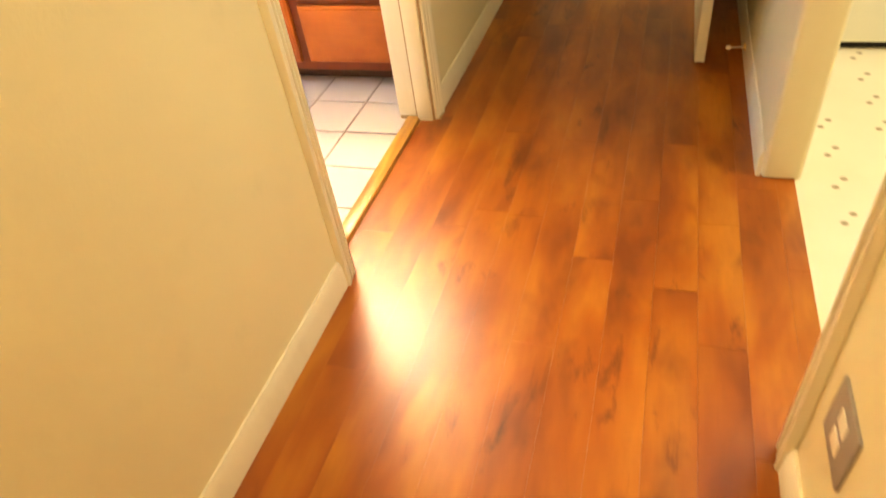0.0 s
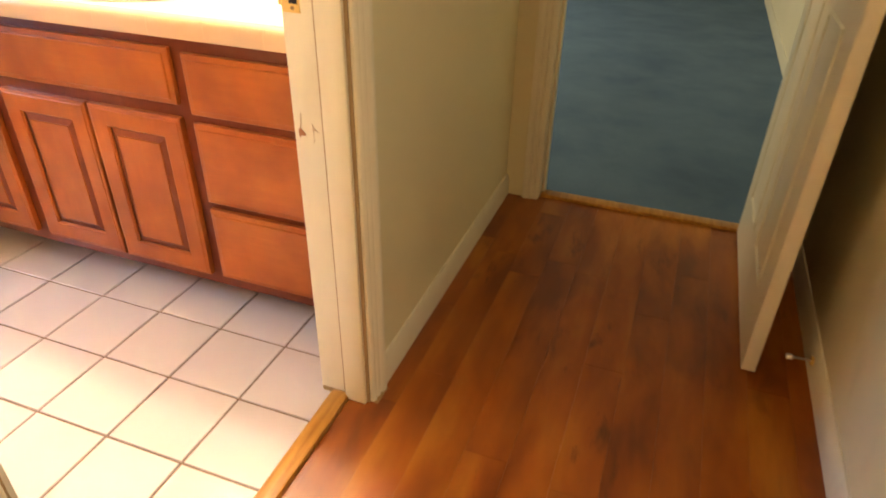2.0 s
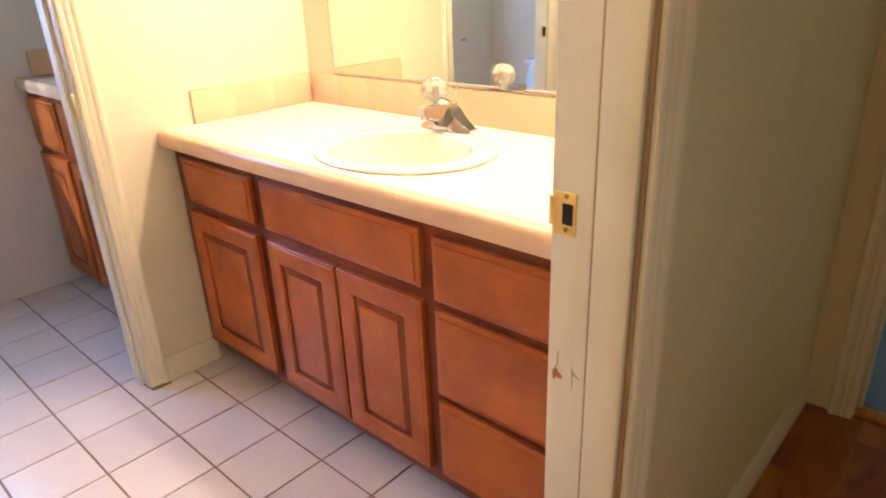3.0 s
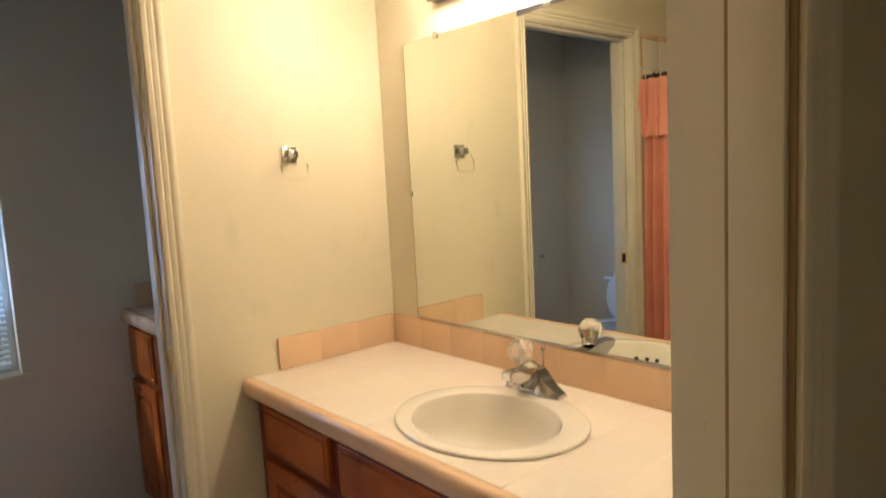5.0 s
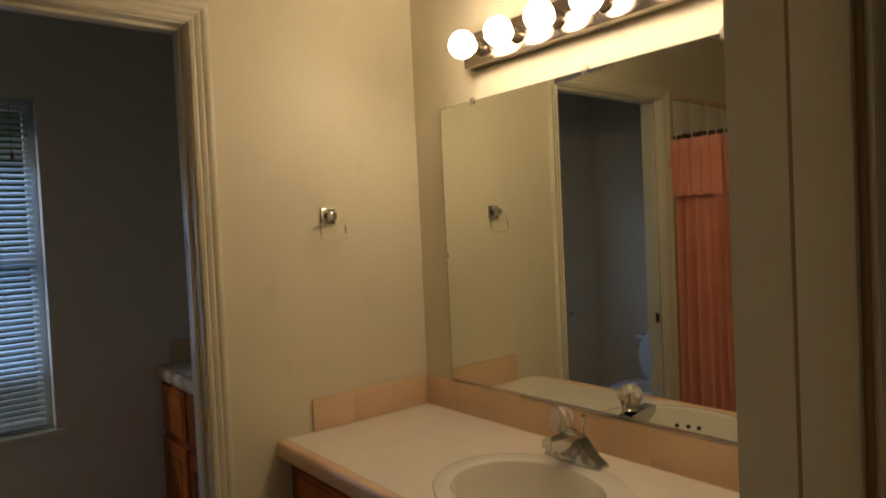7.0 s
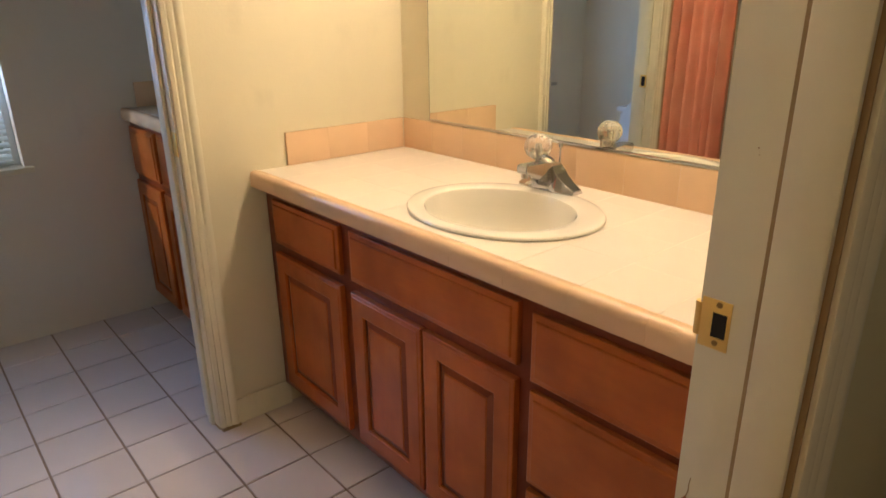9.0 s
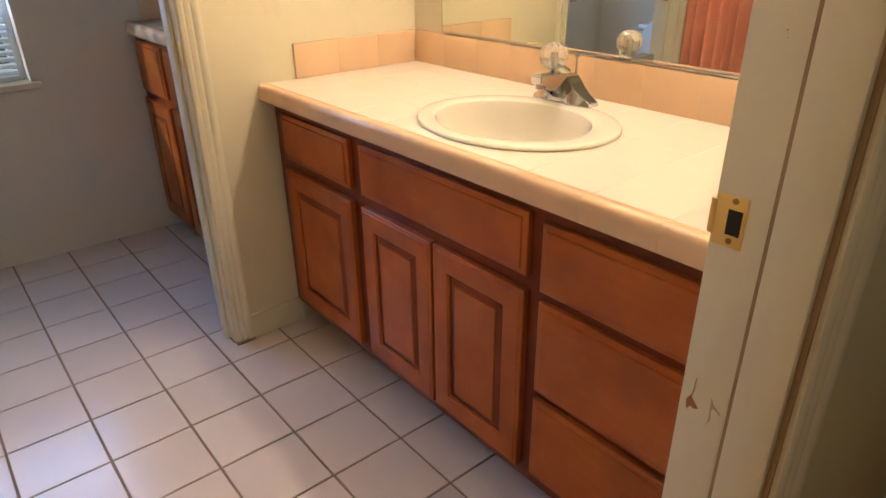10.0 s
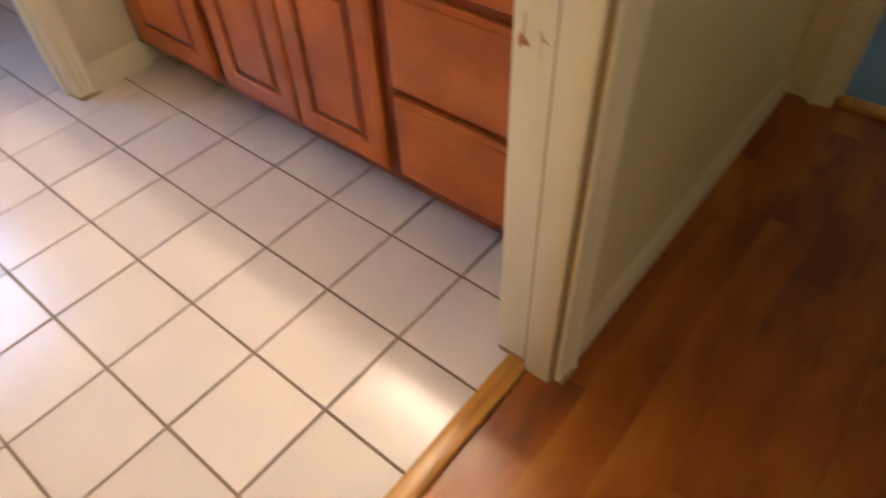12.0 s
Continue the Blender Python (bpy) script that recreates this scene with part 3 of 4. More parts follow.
dirt = thing("floor_dirt", "thin brown line of dirt where trim meets the floor", "dirt")
for name, it in (("casing_dirt", (BX0, BX0 + 0.0225, P1 + 0.002, P1 + 0.0635, 0.0004, 0.0052)), ("jamb_dirt", (BX0 - 0.08, BX0 + 0.0022, P1 - 0.0012, P1 + 0.0005, 0.0004, 0.0075)), ("jamb_dirt", (0.172, 0.236, D1 - 0.0014, D1 + 0.0005, 0.0004, 0.013)), ("casing_dirt", (HX0 + 0.001, HX0 + 0.0205, D1 + 0.003, D1 + 0.0625, -0.0075, 0.001))):
    boxes(name, GRIME, dirt, it)
scuff = thing("wall_scuff", "short dark rub mark on the cream wall", "scuff mark")
bm = bmesh.new()
prism(bm, [(-0.036, 0.700), (-0.033, 0.699), (-0.030, 0.672), (-0.032, 0.640), (-0.036, 0.650), (-0.035, 0.676)], lambda u, v, w: (w, u + 0.008, v), HX0 - 0.001, HX0 + 0.0006)
part("mark", bm, GRIME, scuff)

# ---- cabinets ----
def rect_loops(bm, x0, x1, z0, z1, loops, glaze=(), shaded=()):
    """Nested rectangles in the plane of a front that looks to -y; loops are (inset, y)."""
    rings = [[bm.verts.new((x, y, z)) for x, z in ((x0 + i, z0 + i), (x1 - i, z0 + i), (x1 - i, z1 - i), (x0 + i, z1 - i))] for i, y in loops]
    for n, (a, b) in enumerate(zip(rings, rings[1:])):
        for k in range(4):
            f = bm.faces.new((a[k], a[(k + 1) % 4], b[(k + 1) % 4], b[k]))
            f.material_index = 1 if n in glaze else 2 if n in shaded else 0
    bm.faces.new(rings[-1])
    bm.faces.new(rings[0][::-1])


def front(name, cabinet, x0, x1, z0, z1, y, material):
    """A door with a raised panel, or a drawer front with a stepped edge; y is its face."""
    bm = bmesh.new()
    if name == "door":
        # glaze marks the thin lines; the bevel slopes get shade painted in
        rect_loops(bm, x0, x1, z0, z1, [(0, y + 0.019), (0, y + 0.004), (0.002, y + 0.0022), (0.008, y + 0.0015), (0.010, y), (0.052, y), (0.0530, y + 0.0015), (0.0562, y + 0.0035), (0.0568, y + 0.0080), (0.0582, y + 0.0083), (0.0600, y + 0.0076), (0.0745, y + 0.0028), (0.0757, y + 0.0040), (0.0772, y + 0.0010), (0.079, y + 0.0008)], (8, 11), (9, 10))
    else:
        rect_loops(bm, x0, x1, z0, z1, [(0, y + 0.019), (0, y + 0.0075), (0.002, y + 0.0058), (0.011, y + 0.0045), (0.0125, y + 0.0040), (0.0140, y + 0.0008), (0.0165, y)], ())
    ob = part(name, bm, material, cabinet)
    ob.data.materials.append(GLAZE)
    ob.data.materials.append(MAPLE_BEVEL_SHADE)
    return ob


def cabinet(name, label, x0, x1, y0, y1, top, toe, columns):
    """columns: (x0, x1, [(kind, z0, z1), ...]); y0 is the face of the fronts."""
    c = thing(name, label, "cabinet")
    f = y0 + 0.0195
    boxes("side_panel", MAPLE, c, (x0, x0 + 0.016, f + 0.018, y1, toe, top))
    boxes("side_panel", MAPLE, c, (x1 - 0.016, x1, f + 0.018, y1, toe, top))
    boxes("bottom_panel", MAPLE_H, c, (x0 + 0.016, x1 - 0.016, f + 0.018, y1, toe, toe + 0.014))
    # toe kick board, darkened in colour to carry the shade of its recess
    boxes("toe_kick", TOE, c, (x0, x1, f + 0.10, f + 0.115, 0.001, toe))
    # the face frame; glaze and the shade between the fronts are in its colour
    boxes("face_frame", MAPLE_SHADED, c, (x0, x1, f, f + 0.018, toe, top), bev=0.001)
    for cx0, cx1, fs in columns:
        for kind, a, b in fs:
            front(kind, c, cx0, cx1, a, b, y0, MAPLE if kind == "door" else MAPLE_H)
    return c


FY = 0.070
vanity = cabinet("vanity_cabinet", "orange-brown maple vanity with raised-panel doors and dark glaze lines", BX0 + 0.003, BX1 - 0.003, FY, BACK - 0.002, 0.762, 0.080, [
    (-1.252, -0.893, [("drawer", 0.596, 0.730), ("door", 0.115, 0.564)]),
    (-0.842, -0.264, [("false_front", 0.596, 0.730)]),
    (-0.842, -0.558, [("door", 0.115, 0.564)]),
    (-0.549, -0.264, [("door", 0.115, 0.564)]),
    (-0.228, 0.130, [("drawer", 0.578, 0.722), ("drawer", 0.345, 0.556), ("drawer", 0.117, 0.325)]),
])
V2F = 0.022
cabinet("toilet_room_cabinet", "brown maple cabinet with a drawer above a raised-panel door", FX + 0.003, PB - 0.003, V2F, BACK - 0.002, 0.845, 0.07, [
    (-2.405, -2.115, [("drawer", 0.625, 0.820), ("door", 0.085, 0.595)]),
    (-2.075, -1.80, [("drawer", 0.625, 0.820), ("door", 0.085, 0.595)]),
    (-1.76, -1.47, [("drawer", 0.625, 0.820), ("door", 0.085, 0.595)]),
])


def countertop(name, label, x0, x1, yf, yb, top, hole=None, pitch=0.15, side=None):
    c = thing(name, label, "countertop")
    boxes("substrate", GROUT_L, c, (x0, x1, yf + 0.0085, yf + 0.05, top - 0.040, top - 0.0105))
    if hole is None:
        boxes("grout_bed", GROUT_L, c, (x0, x1, yf + 0.05, yb, top - 0.0095, top - 0.0003))
    # rounded tiles along the front edge
    prof = [(0.034, 0.0), (0.028, 0.0004), (0.020, 0.0028), (0.014, 0.0030), (0.0085, 0.0012), (0.004, -0.0028), (0.001, -0.009), (0.0, -0.016), (0.0, -0.040), (0.0015, -0.044), (0.008, -0.044), (0.008, -0.0105), (0.034, -0.0100)]
    n = max(1, round((x1 - x0) / pitch))
    step = (x1 - x0) / n
    for k in range(n):
        bm = bmesh.new()
        prism(bm, prof, lambda u, v, w: (w, yf + u, top + v), x0 + k * step + 0.00025, x0 + (k + 1) * step - 0.00025)
        part("edge_tile", bm, PEACH, c, smooth=True)
    # field tiles, cut round the basin
    rows = max(1, math.ceil((yb - yf - 0.035) / pitch))
    for j in range(rows):
        ya, yz = yf + 0.0350 + j * pitch, min(yf + 0.0350 + (j + 1) * pitch - 0.0008, yb)
        for k in range(n):
            xa, xz = x0 + k * step + 0.0006, x0 + (k + 1) * step - 0.0006
            bm = bmesh.new()
            near = hole and any(((x - hole[0]) / hole[2]) ** 2 + ((y - hole[1]) / hole[3]) ** 2 < 1.0 for x in np.linspace(xa, xz, 8) for y in np.linspace(ya, yz, 8))
            if not near:
                box(bm, xa, xz, ya, yz, top - 0.008, top, bev=0.0003, seg=1)
            else:
                g = 14
                vs = {}
                for a in range(g):
                    for b in range(g):
                        mx, my = xa + (a + 0.5) * (xz - xa) / g, ya + (b + 0.5) * (yz - ya) / g
                        if ((mx - hole[0]) / hole[2]) ** 2 + ((my - hole[1]) / hole[3]) ** 2 < 1.0:
                            continue
                        quad = []
                        for i, h in ((a, b), (a + 1, b), (a + 1, b + 1), (a, b + 1)):
                            if (i, h) not in vs:
                                vs[i, h] = bm.verts.new((xa + i * (xz - xa) / g, ya + h * (yz - ya) / g, top))
                            quad.append(vs[i, h])
                        bm.faces.new(quad)
                if not bm.faces:
                    bm.free()
                    continue
                ext = bmesh.ops.extrude_face_region(bm, geom=bm.faces[:])
                for v in ext["geom"]:
                    if isinstance(v, bmesh.types.BMVert):
                        v.co.z -= 0.008
            part("field_tile", bm, CREAM, c)
    if hole:
        bm = bmesh.new()
        gx, gy = 90, 36
        vs = {}
        for a in range(gx):
            for b in range(gy):
                mx, my = x0 + (a + 0.5) * (x1 - x0) / gx, yf + 0.05 + (b + 0.5) * (yb - yf - 0.05) / gy
                if ((mx - hole[0]) / hole[2]) ** 2 + ((my - hole[1]) / hole[3]) ** 2 < 1.0:
                    continue
                quad = []
                for i, h in ((a, b), (a + 1, b), (a + 1, b + 1), (a, b + 1)):
                    if (i, h) not in vs:
                        vs[i, h] = bm.verts.new((x0 + i * (x1 - x0) / gx, yf + 0.05 + h * (yb - yf - 0.05) / gy, top - 0.0003))
                    quad.append(vs[i, h])
                bm.faces.new(quad)
        part("grout_bed", bm, GROUT_L, c)
    bs = thing("backsplash", "glazed peach tile backsplash in a single row", "backsplash")
    for k in range(n):
        boxes("tile", PEACH, bs, (x0 + 0.010 + k * step, x0 + 0.010 + min((k + 1) * step - 0.0004, x1 - x0 - 0.011), yb - 0.009, yb - 0.0005, top + 0.001, top + 0.101), bev=0.0004)
    if side:
        s0, s1 = side
        m = max(1, round((s1 - s0) / 0.148))
        for k in range(m):
            boxes("tile", PEACH, bs, (x0 - 0.001, x0 + 0.0085, s0 + k * (s1 - s0) / m, s0 + (k + 1) * (s1 - s0) / m - 0.0003, top + 0.001, top + 0.101), bev=0.0004)
    boxes("grout_line", GROUT_L, bs, (x0 + 0.009, x1, yb - 0.0087, yb - 0.0002, top, top + 0.0985))
    return c


TOP = 0.806
SX, SY, SA, SB = -0.529, 0.305, 0.250, 0.205
countertop("countertop", "cream tiled vanity top with a rounded peach tile edge", BX0 + 0.001, BX1 - 0.001, 0.045, BACK - 0.001, TOP, (SX, SY, SA * 0.90, SB * 0.90), side=(0.170, BACK - 0.011))
countertop("toilet_room_countertop", "cream tiled top on the toilet room cabinet", FX + 0.001, PB - 0.001, 0.012, BACK - 0.001, 0.889, side=(0.08, BACK - 0.011))

basin = thing("wash_basin", "oval off-white porcelain drop-in basin set in the tiled top", "sink", at=(SX, SY, TOP))
bm = bmesh.new()
shape = [(0.985, 0.0003), (1.0, 0.003), (1.0, 0.006), (0.992, 0.0085), (0.975, 0.0098), (0.93, 0.0108), (0.86, 0.0112), (0.79, 0.0108), (0.768, 0.009), (0.755, 0.003), (0.725, -0.03), (0.70, -0.06), (0.64, -0.09), (0.52, -0.118), (0.34, -0.132), (0.16, -0.138), (0.075, -0.140), (0.07, -0.15), (0.0, -0.15)]
lathe(bm, shape, (0, 0, 0), SA, SB, 72)
# the bowl sits forward on its rim
for v in bm.verts:
    rr = math.hypot(v.co.x / SA, v.co.y / SB)
    if rr < 0.9:
        v.co.y -= 0.014 * min(1.0, (0.9 - rr) / 0.1)
part("bowl", bm, PORCELAIN, basin, smooth=True, angle=32)
bm = bmesh.new()
lathe(bm, [(0.0, 0.003), (0.010, 0.004), (0.019, 0.003), (0.021, 0.0)], (0, -0.014, -0.141), 1, 1, 24)
part("drain", bm, CHROME, basin, "chrome drain", smooth=True)
for dx in (-0.088, -0.056, -0.024):
    bm = bmesh.new()
    wall_y = -0.014 - 0.715 * SB * math.sqrt(1 - (dx / SA / 0.715) ** 2)
    tube(bm, [(dx, wall_y - 0.002, -0.043), (dx, wall_y + 0.004, -0.041)], 0.0062, 14)
    part("overflow_hole", bm, DARK, basin, "round dark overflow hole", smooth=True)

tap = thing("faucet", "single-lever chrome faucet with a clear faceted knob", "faucet", at=(-0.555, 0.503, TOP + 0.011))
bm = bmesh.new()
WING = [(-0.088, 0.010, 0.018), (-0.060, 0.025, 0.022), (-0.057, 0.027, 0.023), (-0.040, 0.040, 0.026), (-0.028, 0.055, 0.027), (-0.018, 0.066, 0.024)]
WING += [(-x, z, half) for x, z, half in WING[::-1]]
rings = []
for x, z, half in WING:
    rings.append([bm.verts.new(p) for p in ((x, -half * 1.15, 0.0), (x, -half * 1.15, min(0.004, z)), (x, -half * 0.82, z), (x, half * 0.82, z), (x, half * 1.15, min(0.004, z)), (x, half * 1.15, 0.0))])
for a, b in zip(rings, rings[1:]):
    for k in range(6):
        bm.faces.new((a[k], a[(k + 1) % 6], b[(k + 1) % 6], b[k]))
bm.faces.new(rings[0][::-1])
bm.faces.new(rings[-1])
bmesh.ops.bevel(bm, geom=bm.edges[:], offset=0.0012, segments=2, affect="EDGES")
part("base", bm, CHROME, tap, smooth=True, angle=28)
bm = bmesh.new()
prism(bm, [(0.018, 0.012), (-0.022, 0.006), (-0.036, 0.026), (-0.100, 0.054), (-0.108, 0.057), (-0.108, 0.074), (-0.101, 0.077), (-0.034, 0.074), (0.018, 0.069)], lambda u, v, w: (w * (1.0 + 2.0 * max(0.0, u + 0.108)), u, v), -0.0165, 0.0165)
bmesh.ops.bevel(bm, geom=bm.edges[:], offset=0.002, segments=2, affect="EDGES")
part("spout", bm, CHROME, tap, smooth=True, angle=40)
bm = bmesh.new()
tube(bm, [(0, -0.092, 0.058), (0, -0.092, 0.044)], [0.0105, 0.0115], 18)
part("aerator", bm, CHROME, tap, smooth=True)
bm = bmesh.new()
tube(bm, [(-0.002, -0.012, 0.062), (-0.007, -0.020, 0.072), (-0.010, -0.026, 0.079), (-0.013, -0.031, 0.088)], [0.024, 0.021, 0.017, 0.013], 20)
part("stem", bm, CHROME, tap, smooth=True)
bm = bmesh.new()
lathe(bm, [(0.0, 0.080), (0.015, 0.081), (0.027, 0.089), (0.034, 0.103), (0.034, 0.117), (0.028, 0.131), (0.016, 0.140), (0.0, 0.142)], (0, 0.0, 0), 1, 1, 16)
for v in bm.verts:
    turn = math.degrees(math.atan2(v.co.y, v.co.x)) / 22.5
    if round(turn) % 2 and 0.085 < v.co.z < 0.138:
        v.co.x, v.co.y = v.co.x * 0.87, v.co.y * 0.87
    v.co.x, v.co.y = v.co.x - 0.015, v.co.y - 0.033
part("knob", bm, ACRYLIC, tap, "clear faceted acrylic knob")
bm = bmesh.new()
tube(bm, [(-0.013, -0.031, 0.084), (-0.015, -0.033, 0.116)], 0.0050, 10)
part("knob_core", bm, CHROME, tap, smooth=True)
bm = bmesh.new()
tube(bm, [(0.004, 0.030, 0.002), (0.004, 0.030, 0.102), (0.004, 0.030, 0.103), (0.004, 0.030, 0.112)], [0.0025, 0.0025, 0.006, 0.005], 12)
part("lift_rod", bm, CHROME, tap, smooth=True)

# ---- mirror, light bar, towel ring ----
MX0, MX1, MZ0, MZ1 = -1.166, 0.045, 0.914, 1.811
mirror = thing("wall_mirror", "large frameless wall mirror held by small clips", "mirror")
boxes("glass", MIRROR, mirror, (MX0, MX1, BACK - 0.0075, BACK - 0.0015, MZ0, MZ1))
boxes("edge", MIRROR_EDGE, mirror, (MX0 - 0.0012, MX0, BACK - 0.0078, BACK - 0.001, MZ0, MZ1))
boxes("edge", MIRROR_EDGE, mirror, (MX0, MX1, BACK - 0.0078, BACK - 0.001, MZ1, MZ1 + 0.0012))
boxes("channel", CHROME, mirror, (MX0 - 0.001, MX1, BACK - 0.011, BACK - 0.001, MZ0 - 0.004, MZ0 + 0.002), bev=0.0008)
for x in (-1.006, -0.568, -0.193):
    boxes("clip", ACRYLIC if x > -1 else CHROME, mirror, (x - 0.009, x + 0.009, BACK - 0.0115, BACK - 0.001, MZ1 - 0.010, MZ1 + 0.011), bev=0.0012)
bm = bmesh.new()
prism(bm, [(-0.672, 0.0), (-0.672, -0.015), (-0.62, -0.013), (-0.585, -0.010), (-0.53, -0.009), (-0.47, -0.004), (-0.40, 0.0)], lambda u, v, w: (u, w, MZ1 + 1.05 * v), BACK - 0.0082, BACK - 0.0076)
part("black_spot", bm, DARK, mirror, "black edge where the silver has worn off")
boxes("clip", CHROME, mirror, (MX0 - 0.008, MX0 + 0.006, BACK - 0.0105, BACK - 0.001, 1.32, 1.338), bev=0.0012)

BZ = 1.947
light = thing("vanity_light_bar", "bronze mirrored light bar with six lit globe bulbs", "wall light")
boxes("housing", BRONZE, light, (-0.992, -0.096, 0.577, BACK - 0.001, BZ - 0.046, BZ + 0.052), bev=0.003)
for k in range(6):
    x = -0.914 + 0.149 * k
    bm = bmesh.new()
    tube(bm, [(x, 0.577, BZ), (x, 0.574, BZ), (x, 0.560, BZ), (x, 0.548, BZ)], [0.025, 0.0245, 0.018, 0.0160], 24)
    socket = part("socket", bm, BRONZE, light, smooth=True)
    bm = bmesh.new()
    prof = [(0.0, -0.040)] + [(0.0395 * math.sin(a), -0.0395 * math.cos(a)) for a in [math.pi * q / 14 for q in range(1, 13)]] + [(0.0145, 0.046), (0.0145, 0.055)]
    lathe(bm, prof, (0, 0, 0), 1, 1, 24)
    bmesh.ops.rotate(bm, verts=bm.verts[:], cent=(0, 0, 0), matrix=Matrix.Rotation(radians(-90), 3, "X"))
    bmesh.ops.translate(bm, verts=bm.verts[:], vec=(x, 0.503, BZ))
    part("bulb", bm, BULB, light, "glowing round frosted globe bulb", smooth=True)

ring = thing("towel_ring", "chrome towel ring plate with a clear plastic ring", "towel ring")
bm = bmesh.new()
box(bm, BX0, BX0 + 0.008, 0.232, 0.282, 1.448, 1.498, bev=0.002)
part("plate", bm, CHROME, ring, smooth=True)
bm = bmesh.new()
box(bm, BX0 + 0.008, BX0 + 0.042, 0.244, 0.270, 1.460, 1.486, bev=0.004)
part("post", bm, CHROME, ring, smooth=True)
bm = bmesh.new()
corners = [(0.236, 1.470), (0.222, 1.458), (0.214, 1.440), (0.211, 1.418), (0.215, 1.404), (0.226, 1.398), (0.240, 1.396), (0.257, 1.3955), (0.274, 1.396), (0.288, 1.398), (0.299, 1.404), (0.303, 1.418), (0.300, 1.440), (0.292, 1.458), (0.278, 1.470)]
tube(bm, [(BX0 + 0.030 + (1.470 - z) * 0.12, y, z) for y, z in corners], 0.0042, 12)
part("ring", bm, CLEAR, ring, "clear acrylic ring", smooth=True)

# ---- tub alcove ----
tub = thing("bathtub", "white enamelled bathtub behind the shower curtain", "bathtub")
bm = bmesh.new()
box(bm, BX0 + 0.002, BX1 - 0.002, -1.818, -1.062, 0.0, 0.385)
top = max(bm.faces, key=lambda f: f.calc_center_median().z)
bmesh.ops.inset_region(bm, faces=[top], thickness=0.075)
for v in top.verts:
    v.co.z -= 0.001
low = bmesh.ops.extrude_face_region(bm, geom=[top])
vs = [v for v in low["geom"] if isinstance(v, bmesh.types.BMVert)]
mid = sum((v.co for v in vs), Vector()) / 4
for v in vs:
    v.co.z -= 0.30
    v.co.x = mid.x + (v.co.x - mid.x) * 0.88
    v.co.y = mid.y + (v.co.y - mid.y) * 0.82
bmesh.ops.delete(bm, geom=[top], context="FACES_ONLY")
bmesh.ops.bevel(bm, geom=bm.edges[:], offset=0.02, segments=3, affect="EDGES")
part("shell", bm, PORCELAIN, tub, smooth=True, angle=50)
bar = thing("grab_bar", "short chrome bar on the wall behind the tub", "grab bar")
bm = bmesh.new()
tube(bm, [(-1.24, -1.818, 0.62), (-1.24, -1.78, 0.62), (-1.20, -1.77, 0.62), (-0.98, -1.77, 0.62), (-0.94, -1.78, 0.62), (-0.94, -1.818, 0.62)], 0.011, 12)
part("bar", bm, CHROME, bar, smooth=True)

rod = thing("curtain_rod", "dark metal shower curtain rod", "curtain rod")
bm = bmesh.new()
tube(bm, [(BX0 + 0.001, -1.035, 1.825), (BX1 - 0.001, -1.035, 1.825)], 0.0115, 14)
part("rod", bm, BRONZE, rod, smooth=True)


def pleated(bm, x0, x1, z0, z1, y, depth, waves, flare=1.0, thick=0.0025, phase=0.0):
    cols, rows = waves * 10, 14
    grid = []
    for r in range(rows + 1):
        t = r / rows
        z = z1 + (z0 - z1) * t
        line = []
        for c in range(cols + 1):
            s = c / cols
            gather = 0.45 + 0.55 * min(1, t * 2.2)
            x = x0 + (x1 - x0) * (0.5 + (s - 0.5) * (1 + (flare - 1) * t))
            wob = math.sin(2 * math.pi * waves * s + phase + 0.5 * math.sin(7 * s + phase)) + 0.35 * math.sin(4.1 * math.pi * waves * s * 0.37 + 1.3 + t)
            line.append(bm.verts.new((x, y + depth * gather * wob, z + 0.003 * math.sin(30 * s))))
        grid.append(line)
    for a, b in zip(grid, grid[1:]):
        for k in range(cols):
            bm.faces.new((a[k], a[k + 1], b[k + 1], b[k]))


curtain = thing("shower_curtain", "coral pink pleated fabric shower curtain with a valance, pushed aside", "shower curtain")
bm = bmesh.new()
pleated(bm, -1.300, -1.005, 0.14, 1.80, -1.040, 0.036, 6, 1.05)
part("panel", bm, CLOTH, curtain, smooth=True, angle=80)
bm = bmesh.new()
pleated(bm, -1.304, -1.03, 1.525, 1.808, -0.988, 0.016, 5, 1.06, phase=1.1)
part("valance", bm, CLOTH, curtain, "gathered coral valance", smooth=True, angle=80)
for k in range(7):
    x = -1.29 + k * 0.042
    bm = bmesh.new()
    pts = [(x + 0.004 * math.sin(a), -1.035 + 0.020 * math.sin(a), 1.815 + 0.027 * math.cos(a)) for a in [2 * math.pi * q / 12 for q in range(13)]]
    tube(bm, pts, 0.0028, 6, caps=False)
    part("hook", bm, BRONZE if k in (1, 3) else RUBBER, curtain, "dark metal hook" if k in (1, 3) else "white plastic hook", smooth=True)

border = thing("tub_surround", "cream tiled tub surround edged with thin peach border tiles", "tile surround")
for k in range(13):
    boxes("border_tile", PEACH, border, (BX0 + 0.0005, BX0 + 0.0105, -1.0245, -0.9965, 0.004 + 0.1570 * k, 0.004 + 0.1570 * (k + 1) - 0.0015), bev=0.001)
for k in range(5):
    boxes("border_tile", PEACH, border, (BX0 + 0.0005, BX0 + 0.0105, -1.0255 - 0.1585 * (k + 1), -1.0260 - 0.1585 * k, 2.019, 2.0435), bev=0.001)
for i in range(11):
    for k in range(5):
        boxes("tile", CREAM, border, (BX0 + 0.0005, BX0 + 0.0090, -1.0255 - 0.1585 * (k + 1), -1.0270 - 0.1585 * k, 0.390 + 0.1480 * i, 0.3885 + 0.1480 * (i + 1)), bev=0.0005)

